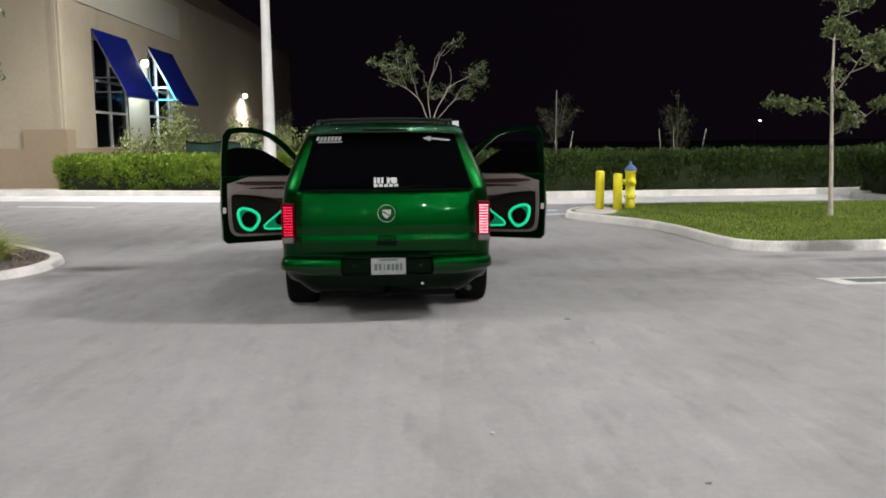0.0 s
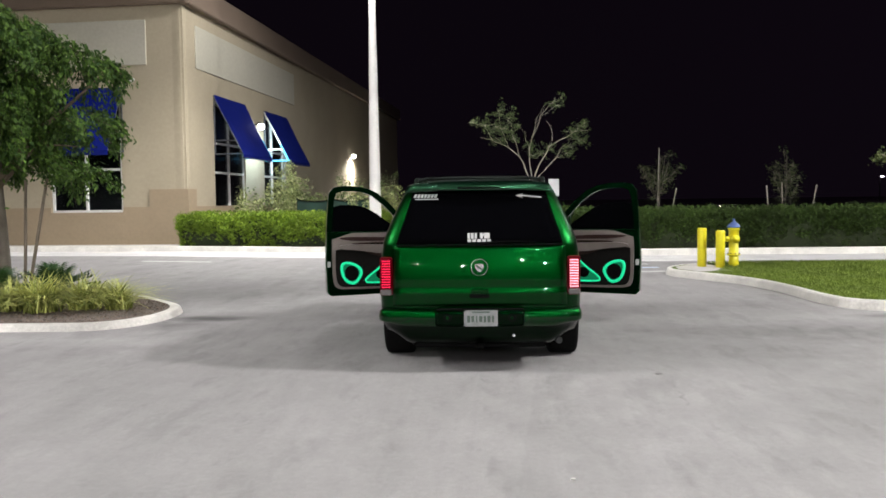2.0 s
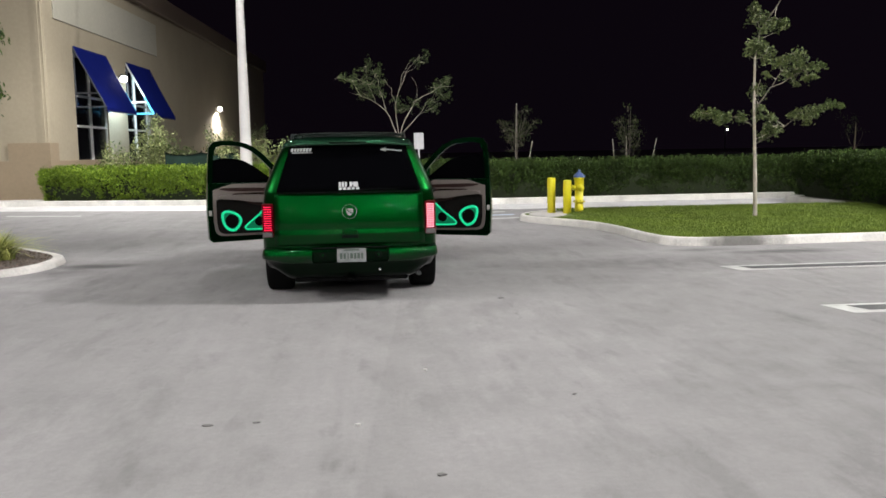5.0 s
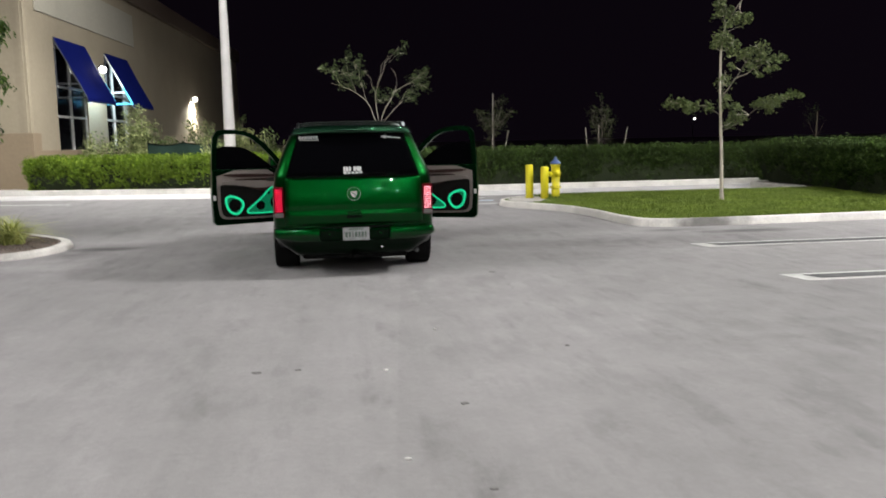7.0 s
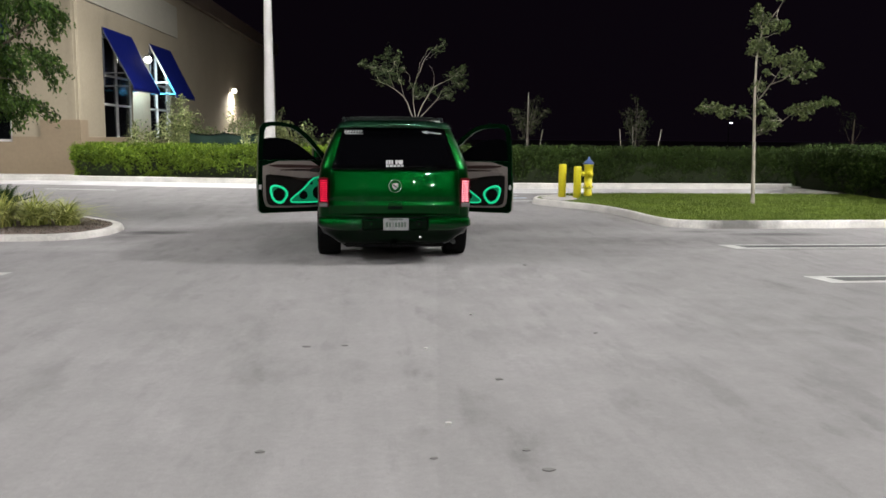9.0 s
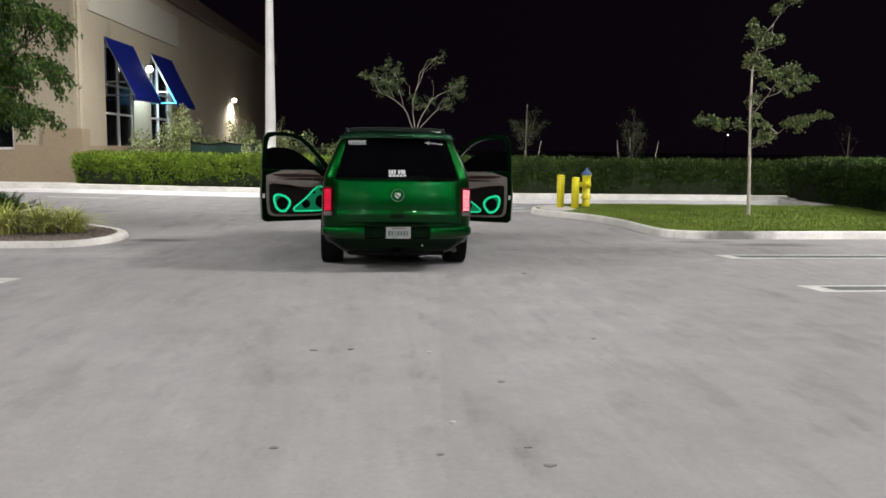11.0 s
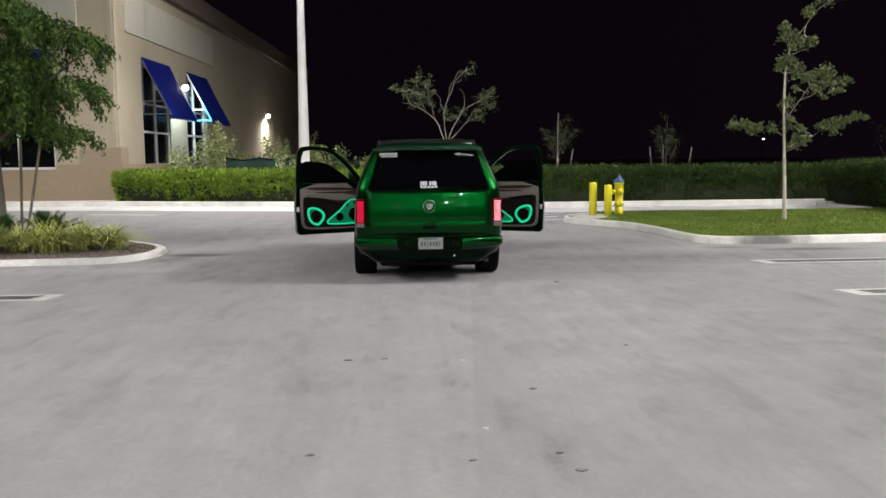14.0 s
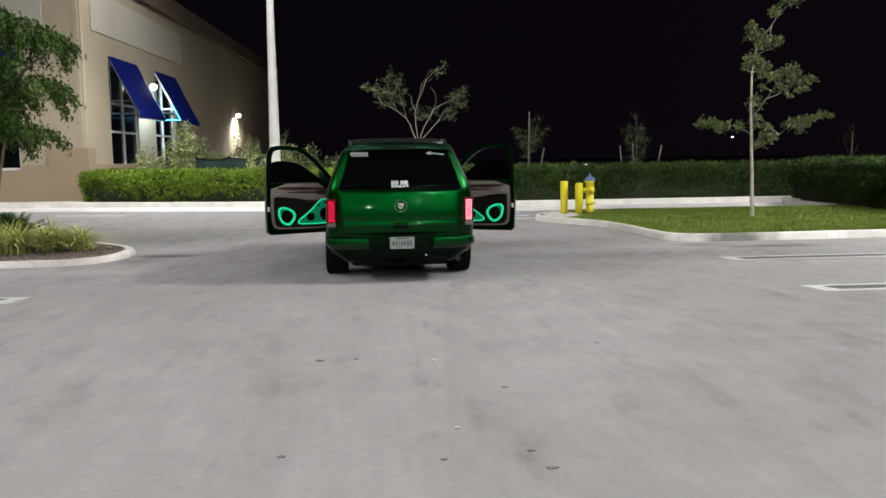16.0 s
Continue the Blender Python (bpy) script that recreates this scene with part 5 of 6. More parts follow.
chips = leaves("mulch_chips", np.c_[c, np.full(len(c), 0.098)], rng.uniform(0.015, 0.05, len(c)), CHIP, None, "", 0.0, 0.35, 80)
tagged(chips, "loose brown wood chips on the planter bed", "mulch", kind="stuff")

# distant lights over the dark
for x, y, z, r in ((95.1, 200, 5.9, 0.24), (26.8, 90, 0.5, 0.055)):
    ob = holder("distant_lamp", pose(x, y, 0))
    tagged(ob, "lit white street lamp far off in the dark", "street lamp")
    part("head", lathe([(r * 0.4, -r * 0.4), (r, -r * 0.1), (r, r * 0.3), (r * 0.4, r * 0.5)], 12, pose(0, 0, z)), FAR_WHITE, ob)
    part("post", tube([(-2.2 * r, 0, 0), (-2.2 * r, 0, z), (0, 0, z + r * 0.5)], [r * 0.5, r * 0.42, r * 0.33]), METAL_DARK, ob)

# ---- the car ----
CAR = holder("car", pose(0, 0, 0))
tagged(CAR, "glossy candy-green SUV with front doors open and tail lamps lit", "car")
REAR_AXLE, FRONT_AXLE, TYRE_R = 1.05, 4.02, 0.385
LEVELS = [(None, 0.93), (0.50, 0.975), (0.62, 0.992), (0.80, 1.0), (1.00, 0.995), (1.15, 0.982), (1.235, 0.965), (1.27, 0.966), (1.44, 0.902), (1.602, 0.834), (1.735, 0.774), (1.793, 0.724), (1.826, 0.61), (1.845, 0.40), (1.85, 0.0)]
BELT, ROOF = 1.235, 1.85


def rear_y(z):
    return 0.0 if z < BELT else 0.30 * ((z - BELT) / (ROOF - BELT)) ** 1.1


def under(y):
    z = 0.46 if y < 0.64 else 0.30
    for axle in (REAR_AXLE, FRONT_AXLE):
        if abs(y - axle) < 0.47:
            z = max(z, TYRE_R + math.sqrt(0.47 ** 2 - (y - axle) ** 2) - 0.01)
    return min(z, 0.84)


def crest(y):
    for (a, za), (b, zb) in zip(((0, 1.84), (0.6, 1.85), (3.0, 1.84), (3.85, 1.27), (4.75, 1.15), (4.95, 1.02)), ((0.6, 1.85), (3.0, 1.84), (3.85, 1.27), (4.75, 1.15), (4.95, 1.02), (9, 1.02))):
        if y <= b:
            return za + (zb - za) * (y - a) / (b - a)


STATIONS = [("r", 0.0, 0.80), ("r", 0.010, 0.84), ("r", 0.025, 0.880), ("r", 0.045, 0.917), ("r", 0.070, 0.950), ("r", 0.105, 0.978), ("r", 0.155, 0.994), ("r", 0.23, 1.0)]
STATIONS += [("y", y, 1.0) for y in (0.58, 0.651, 0.68, 0.74, 0.82, 0.92, 1.02, 1.12, 1.22, 1.32, 1.42, 1.50, 1.56, 1.589, 1.9, 2.4, 2.95, 3.3, 3.602, 3.63, 3.69, 3.77, 3.87, 3.97, 4.07, 4.17, 4.27, 4.37, 4.45, 4.51, 4.539, 4.7)]
STATIONS += [("y", 4.85, 0.975), ("y", 4.93, 0.92), ("y", 4.96, 0.84)]


def shell():
    verts, faces, k = [], [], len(LEVELS)
    for kind, y, w in STATIONS:
        row = []
        for j, (z, x) in enumerate(LEVELS):
            yy = y if kind == "y" else y + (rear_y(z) if z else 0.0)
            zz = max(under(yy), 0.0) if z is None else z
            if z is not None and z > BELT:
                zz = BELT + (z - BELT) * (crest(yy) - BELT) / (ROOF - BELT) if kind == "y" else z
            if z is not None and z <= BELT:
                zz = max(zz, under(yy) + 0.002 * j)
            if kind == "y" and yy > 4.6 and z is not None:
                zz = min(zz, crest(yy))
            row.append((x * w, yy, zz))
        verts += [(-x, yy, z) for x, yy, z in row] + [(x, yy, z) for x, yy, z in row[-2::-1]]
    n = 2 * k - 1
    for i in range(len(STATIONS) - 1):
        y0, y1 = STATIONS[i][1], STATIONS[i + 1][1]
        for j in range(n - 1):
            lev = j if j < k - 1 else n - 2 - j
            if STATIONS[i][0] == "y" and 2.39 <= y0 and y1 <= 3.31 and 1 <= lev <= 10:
                continue
            a, b = i * n + j, (i + 1) * n + j
            faces.append((a, a + 1, b + 1, b))
    for base, flip in ((0, False), ((len(STATIONS) - 1) * n, True)):
        for j in range(k - 1):
            f = (base + j, base + n - 1 - j, base + n - 2 - j, base + j + 1) if j < k - 2 else (base + j, base + n - 1 - j, base + j + 1)
            faces.append(f if not flip else f[::-1])
    ob = link("body", verts, faces, CAR_PAINT, CAR, "candy-green painted body shell", True)
    return ob


shell()


def curved_panel(name, x_half, z0, z1, y_of, mat, parent, label="", thick=0.02, nx=14, nz=8, edge=0.04):
    """A panel on the car's rear: half widths at bottom and top, y from y_of(x, z), with rounded edges."""
    verts, faces = [], []
    for j in range(nz + 1):
        f = j / nz
        z = z0 + (z1 - z0) * f
        w = x_half[0] + (x_half[1] - x_half[0]) * f
        for i in range(nx + 1):
            x = w * (2 * i / nx - 1)
            roll = max(0, 1 - min((w - abs(x)), z - z0, z1 - z) / edge) ** 2 * 0.6
            verts.append((x, y_of(x, z) + thick * roll, z))
    for j in range(nz):
        for i in range(nx):
            a = j * (nx + 1) + i
            faces.append((a, a + 1, a + nx + 2, a + nx + 1))
    m = len(verts)
    rim = list(range(nx + 1)) + [j * (nx + 1) + nx for j in range(1, nx and nz + 1)] + [nz * (nx + 1) + i for i in range(nx - 1, -1, -1)] + [j * (nx + 1) for j in range(nz - 1, 0, -1)]
    for r in rim:
        x, y, z = verts[r]
        verts.append((x, y + thick * 1.3 + 0.01, z))
    for q in range(len(rim)):
        faces.append((rim[q], m + q, m + (q + 1) % len(rim), rim[(q + 1) % len(rim)]))
    return link(name, verts, faces, mat, parent, label, True)


# tailgate with a crowned face, glass, lamps, bumper
def gate_y(x, z):
    """The tailgate's face: upright below, leaning forwards more and more above, with a soft ledge at the handle."""
    if z > 0.86:
        crown = -0.086 + 0.35 * (z - 0.86) ** 2
    else:
        crown = -0.086 + 0.30 * (0.86 - z) ** 2
    ledge = min(1.0, max(0.0, (0.835 - z) / 0.06))
    crown -= 0.011 * ledge * ledge * (3 - 2 * ledge)
    return crown + 0.020 * (x / 0.8) ** 2


gate = curved_panel("tailgate", (0.846, 0.832), 0.655, 1.232, gate_y, CAR_PAINT, CAR, "candy-green tailgate", 0.018, 24, 44, 0.03)
glass = curved_panel("rear_window", (0.812, 0.660), 1.252, 1.762, lambda x, z: rear_y(z) - 0.014 + 0.004 * (x / 0.8) ** 2, TINT, CAR, "black tinted rear window", 0.012, 14, 8, 0.02)
part("window_seal", tube([(-0.80, rear_y(1.245) - 0.02, 1.243), (0, -0.045, 1.243), (0.80, rear_y(1.245) - 0.02, 1.243)], [0.008] * 3, 6), TRIM_BLACK, glass)
def roof_lip():
    """The spoiler, greyed for its reflections: its back rolls from the window's upper edge to the flat of the roof."""
    verts, faces, nx, row = [], [], 24, ((0.200, 1.766), (0.150, 1.770), (0.135, 1.780), (0.1376, 1.797), (0.1404, 1.815), (0.1436, 1.834), (0.160, 1.851), (0.24, 1.863), (0.36, 1.868), (0.60, 1.869))
    for y, z in row:
        w = 0.750 - 0.60 * (z - 1.768)
        for i in range(nx + 1):
            f = 2 * i / nx - 1
            verts.append((w * f, y + 0.06 * f * f + 0.03 * f ** 8, z - 0.022 * f ** 4))
    for j in range(len(row) - 1):
        for i in range(nx):
            a = j * (nx + 1) + i
            faces.append((a, a + 1, a + nx + 2, a + nx + 1))
    ob = link("spoiler", verts, faces, SPOILER_PAINT, CAR, "glossy dark green roof spoiler over the rear window", True)
    mod = ob.modifiers.new("thickness", "SOLIDIFY")
    mod.thickness, mod.offset = 0.012, -1


roof_lip()
part("brake_light", box((0.42, 0.012, 0.02), (0, 0.133, 1.799), 0.004), TRIM_BLACK, CAR, "dark high brake lamp")
handle = part("tailgate_handle", box((0.17, 0.03, 0.045), (0, -0.094, 0.800), 0.012, 2), CAR_PAINT, gate)
part("handle_recess", box((0.19, 0.014, 0.040), (0, -0.0935, 0.750), 0.004), TRIM_BLACK, gate)
part("wiper", tube([(0.02, -0.045, 1.262), (0.30, -0.02, 1.275), (0.55, -0.012, 1.268)], [0.011, 0.008, 0.006], 6), TRIM_BLACK, glass)


# badge: wreath ring with a shield
def badge():
    ob = holder("badge")
    ob.parent = CAR
    ob.matrix_local = pose(0, -0.084, 1.03, 90, 0, 0)
    bm = bmesh.new()
    for i in range(24):
        a0, a1 = 2 * math.pi * i / 24, 2 * math.pi * (i + 0.8) / 24
        tube([(0.078 * math.cos(a0), 0.078 * math.sin(a0), 0.006), (0.082 * math.cos(a1), 0.082 * math.sin(a1), 0.012)], [0.0065, 0.004], 6, bm)
    tagged(part("wreath", bm, SILVER, ob, "silver wreath ring", True), kind="stuff")
    part("shield", prism([(-0.040, 0.034), (0.040, 0.034), (0.040, -0.008), (0.018, -0.038), (0, -0.046), (-0.018, -0.038), (-0.040, -0.008)], 0.0, 0.014), SILVER, ob, "plain silver shield")
    part("shield_bar", prism([(-0.04, 0.012), (0.03, -0.03), (0.036, -0.02), (-0.03, 0.028)], 0.0145, 0.017), PLATE_INK, ob)


badge()


def decal(name, x, z, w, h, skew=0.0, label="", poly=None):
    """A flat white sticker on the rear glass."""
    pts = poly or [(-w / 2, -h / 2), (w / 2, -h / 2), (w / 2 + skew, h / 2), (-w / 2 + skew, h / 2)]
    y = lambda px, pz: rear_y(pz) - 0.014 + 0.004 * (px / 0.8) ** 2 - 0.005
    verts = [(x + a, y(x + a, z + b), z + b) for a, b in pts]
    return link(name, verts, [tuple(range(len(verts)))], DECAL, glass, label)


# plain block mark: two stout shapes over a row of bars
for x, w in ((-0.102, 0.022), (-0.068, 0.027), (-0.034, 0.022), (0.022, 0.027), (0.076, 0.052)):
    decal("window_mark", x, 1.329, w, 0.054, 0, "plain white block")
decal("window_mark", 0.043, 1.338, 0.012, 0.022, 0, "plain white block")
for i in range(5):
    decal("window_mark", -0.096 + 0.048 * i, 1.283, 0.036, 0.026, 0, "plain white bar")
for i in range(7):
    decal("corner_mark", -0.640 + 0.034 * i, 1.722, 0.024, 0.036, 0.012, "small plain white bar")
decal("corner_mark", -0.520, 1.690, 0.23, 0.010, 0, "small plain white bar")
decal("arrow_mark", 0.49, 1.716, 0, 0, label="thin white arrow sticker", poly=[(-0.13, 0.002), (-0.055, -0.026), (-0.062, -0.006), (0.12, -0.024), (0.125, -0.013), (-0.060, 0.009), (-0.05, 0.028)])


def tail_lamp(s):
    ob = holder("tail_lamp")
    ob.parent = CAR
    ob.matrix_local = pose(s * 0.914, -0.012, 0.945)
    part("housing", box((0.122, 0.11, 0.375), (0, 0.0325, -0.005), 0.018, 2), RED_LENS, ob, "red tail lamp lens", True)
    part("reverse_lens", box((0.114, 0.02, 0.055), (0, -0.026, -0.160), 0.008), CLEAR_LENS, ob, "clear reversing lens")
    for i in range(11):
        strip = part("led_strip", box((0.088, 0.006, 0.013), (-s * 0.002, -0.0235, 0.146 - i * 0.0255), 0.002), LED_BASE, ob, "lit red led strip")
        for j in range(5):
            part("led", box((0.0125, 0.006, 0.0115), (-s * 0.002 + 0.0172 * (j - 2), -0.0285, 0.146 - i * 0.0255), 0.002), LED_RED if s < 0 else LED_BRIGHT, strip)


tail_lamp(-1)
tail_lamp(1)


def bumper_sweep(name, prof, mat, parent, label):
    """A profile of (inwards, z) rows, swept across the car's tail and round its corners."""
    half = [i / 16 for i in range(-16, 17)]
    line = [(-1.003, 0.62, (-1, 0)), (-1.003, 0.30, (-1, 0)), (-0.998, 0.12, (-0.95, -0.3)), (-0.985, 0.035, (-0.75, -0.65))]
    line += [(0.955 * f, -0.085 + 0.07 * abs(f) ** 3, (0.28 * f ** 3, -1)) for f in half]
    line += [(-x, y, (-nx, ny)) for x, y, (nx, ny) in line[3::-1]]
    verts, faces, k = [], [], len(prof)
    for x, y, (nx, ny) in line:
        for d, z in prof:
            lift = min(1.0, max(0.0, (abs(x) - 0.70) / 0.28))
            verts.append((0.974 * (x - nx * d * (0.35 if abs(nx) > 0.9 else 1)), y - ny * d, z + max(0.0, 0.53 - z) * 0.46 * lift * lift * (3 - 2 * lift)))
    for i in range(len(line) - 1):
        for j in range(k - 1):
            a = i * k + j
            faces.append((a, a + k, a + k + 1, a + 1))
    return link(name, verts, faces, mat, parent, label, True)


def bumper():
    """The rear bumper: painted upper roll, lower apron in shade-darkened paint, recessed plate panel in the same under
    a black step pad.
    """
    ob = bumper_sweep("bumper", [(0.07, 0.620), (0.00, 0.622), (-0.020, 0.615), (-0.034, 0.598), (-0.042, 0.572), (-0.046, 0.542), (-0.044, 0.510), (-0.031, 0.482), (0.004, 0.455)], BUMPER_PAINT, CAR, "candy-green rear bumper")
    bumper_sweep("apron", [(0.004, 0.455), (0.034, 0.420), (0.060, 0.376), (0.088, 0.330), (0.122, 0.290), (0.170, 0.262), (0.23, 0.250)], PAINT_SHADED, ob, "lower bumper apron, its shade put into the paint colour")
    part("plate_recess", box((0.86, 0.02, 0.150), (0, -0.1265, 0.538), 0.03, 2), PAINT_SHADED, ob, "panel behind the plate in the shade-darkened paint")
    part("step_pad", box((0.84, 0.09, 0.012), (0, -0.085, 0.624), 0.005), TRIM_BLACK, ob, "black ribbed step pad")
    for s in (-1, 1):
        part("step_pocket", lathe([(0.044, 0.0), (0.044, 0.014), (0.036, 0.018)], 20, pose(s * 0.31, -0.1215, 0.545, 90, 0, 0)), TRIM_BLACK, ob, "round black pocket beside the plate")
        part("sensor", lathe([(0.016, 0), (0.016, 0.010), (0.010, 0.014)], 12, pose(s * 0.31, -0.1365, 0.545, 90, 0, 0)), CAR_PAINT, ob)
    part("tow_hook", lathe([(0.013, 0), (0.016, 0.02), (0.011, 0.022), (0.010, 0.002)], 16, pose(0.325, -0.105, 0.375, 90, 0, 0)), CHROME, ob, "chrome ring")
    pl = part("number_plate", box((0.325, 0.008, 0.158), (0.01, -0.140, 0.542), 0.008), PLATE, CAR, "white number plate with unreadable dark bars")
    for i, (w, h) in enumerate(((0.030, 0.066), (0.026, 0.060), (0.012, 0.066), (0.032, 0.058), (0.024, 0.066), (0.030, 0.062), (0.020, 0.066))):
        part("plate_bar", box((w, 0.003, h), (0.01 - 0.117 + 0.039 * i, -0.1455, 0.535), 0.002), PLATE_INK, pl)
    part("plate_bar", box((0.17, 0.003, 0.014), (0.01, -0.1455, 0.602), 0.002), PLATE_INK, pl)
    part("plate_frame", box((0.36, 0.006, 0.016), (0.01, -0.140, 0.632), 0.003), TRIM_BLACK, pl)
    part("valance", box((1.30, 0.30, 0.09), (0, 0.24, 0.262), 0.03, 3), TRIM_BLACK, CAR, "black lower valance")
    part("hitch", box((0.08, 0.20, 0.05), (0.0, 0.08, 0.245), 0.015), TRIM_BLACK, CAR, "black tow hitch")
    part("exhaust_tip", tube([(0.74, 0.55, 0.27), (0.78, 0.10, 0.285)], [0.026, 0.030], 16), METAL_DARK, CAR, "dull metal exhaust tip")


bumper()
# underbody
part("underbody", box((1.45, 4.2, 0.24), (0, 2.55, 0.31), 0.06), TRIM_BLACK, CAR, "black underbody")
part("spare_tyre", lathe([(0.20, -0.09), (0.33, -0.10), (0.37, -0.06), (0.37, 0.06), (0.33, 0.10), (0.20, 0.09)], 28, pose(0, 0.66, 0.275)), RUBBER, CAR, "spare tyre slung under the tail", True)
part("differential", lathe([(0.03, -0.17), (0.11, -0.12), (0.15, 0.0), (0.11, 0.12), (0.03, 0.17)], 16, pose(0.05, REAR_AXLE, TYRE_R - 0.02, 90, 0, 0)), TRIM_BLACK, CAR, "black axle housing", True)
part("exhaust_pipe", tube([(0.50, 3.2, 0.24), (0.52, 1.5, 0.24), (0.62, 0.75, 0.25), (0.74, 0.55, 0.27)], [0.035] * 4, 10), METAL_DARK, CAR, "dull exhaust pipe", True)
part("axle", tube([(-0.8, REAR_AXLE, TYRE_R), (0.8, REAR_AXLE, TYRE_R)], [0.06, 0.06], 10), TRIM_BLACK, CAR)


def wheel(x, y):
    s = 1 if x > 0 else -1
    ob = holder("wheel")
    ob.parent = CAR
    ob.matrix_local = pose(x, y, TYRE_R, 0, 90 * s, 0)
    part("tyre", lathe([(0.27, -0.145), (0.35, -0.155), (0.376, -0.140), (0.385, -0.11), (0.385, 0.11), (0.376, 0.140), (0.35, 0.155), (0.27, 0.145)], 40), RUBBER, ob, "black low-profile tyre", True)
    part("rim", lathe([(0.268, -0.10), (0.268, 0.128), (0.25, 0.132), (0.235, 0.08), (0.10, 0.06), (0.08, 0.115), (0.02, 0.12)], 32), CHROME, ob, "chrome rim", True)
    for i in range(6):
        a = i * math.pi / 3
        part("spoke", box((0.17, 0.06, 0.03), (0.155, 0, 0.105), 0.01, 1, m=pose(0, 0, 0, 0, 0, math.degrees(a))), CHROME, ob)


for x in (-0.878, 0.878):
    wheel(x, REAR_AXLE)
    wheel(x * 0.99, FRONT_AXLE)


def side_glass(s, y0, y1, slope0, slope1):
    """A dark side window lying on the cabin side."""
    zs = (1.28, 1.44, 1.602, 1.728)
    xs = (0.963, 0.902, 0.834, 0.777)
    verts = []
    for z, x in zip(zs, xs):
        f = (z - zs[0]) / (zs[-1] - zs[0])
        verts += [(s * (x + 0.006), y0 + slope0 * f, z), (s * (x + 0.006), y1 - slope1 * f, z)]
    ob = link("side_window", verts, [(2 * i, 2 * i + 1, 2 * i + 3, 2 * i + 2) for i in range(3)], TINT, CAR, "black tinted side window")


for s in (-1, 1):
    side_glass(s, 0.62, 1.42, 0.12, 0)
    side_glass(s, 1.50, 2.34, 0, 0)
    part("roof_rail", tube([(s * 0.66, 0.55, 1.83), (s * 0.665, 0.75, 1.898), (s * 0.67, 1.6, 1.910), (s * 0.665, 2.5, 1.898), (s * 0.66, 2.75, 1.83)], [0.02, 0.02, 0.02, 0.02, 0.02], 8), RACK, CAR, "dark roof rail", True)
for y in (0.85, 2.2):
    part("roof_bar", tube([(-0.665, y, 1.890), (-0.55, y, 1.908), (-0.2, y, 1.916), (0.2, y, 1.916), (0.55, y, 1.908), (0.665, y, 1.890)], [0.014, 0.017, 0.017, 0.017, 0.017, 0.014], 10), RACK, CAR, "dark roof rack cross bar", True)
screen = [(-0.86, 3.70, 1.32), (0.86, 3.70, 1.32), (0.70, 3.09, 1.775), (-0.70, 3.09, 1.775)]
bm = bmesh.new()
bm.faces.new([bm.verts.new((x, y + 0.035, z + 0.022)) for x, y, z in screen])
part("windscreen", bm, TINT, CAR, "dark windscreen")
for s in (-1, 1):
    part("headlamp", box((0.30, 0.06, 0.20), (s * 0.66, 4.93, 0.86), 0.02, 2), CLEAR_LENS, CAR)
part("grille", box((0.86, 0.05, 0.30), (0, 4.95, 0.84), 0.03, 2), CHROME, CAR)

# cabin: floor, seats, dash, wheel
part("cabin_floor", box((1.80, 3.4, 0.05), (0, 2.1, 0.50), 0.01), CARPET, CAR)
part("dashboard", box((1.62, 0.40, 0.34), (0, 3.50, 1.02), 0.08, 2), LEATHER, CAR)
part("steering_wheel", tube([(-0.42 + 0.19 * math.cos(i * math.pi / 8), 3.15 + 0.05 * math.sin(i * math.pi / 8), 1.08 + 0.18 * math.sin(i * math.pi / 8)) for i in range(17)], [0.016] * 17, 6), LEATHER, CAR)
for x in (-0.42, 0.42):
    seat = holder("seat")
    seat.parent = CAR
    seat.matrix_local = pose(x, 2.45, 0.52)
    part("cushion", box((0.54, 0.55, 0.22), (0, 0.15, 0.18), 0.07, 2), LEATHER, seat)
    part("backrest", box((0.52, 0.16, 0.66), (0, -0.17, 0.56), 0.06, 2, m=pose(0, 0, 0, 8, 0, 0)), LEATHER, seat)
    part("headrest", box((0.28, 0.11, 0.18), (0, -0.33, 1.02), 0.04, 2), LEATHER, seat)


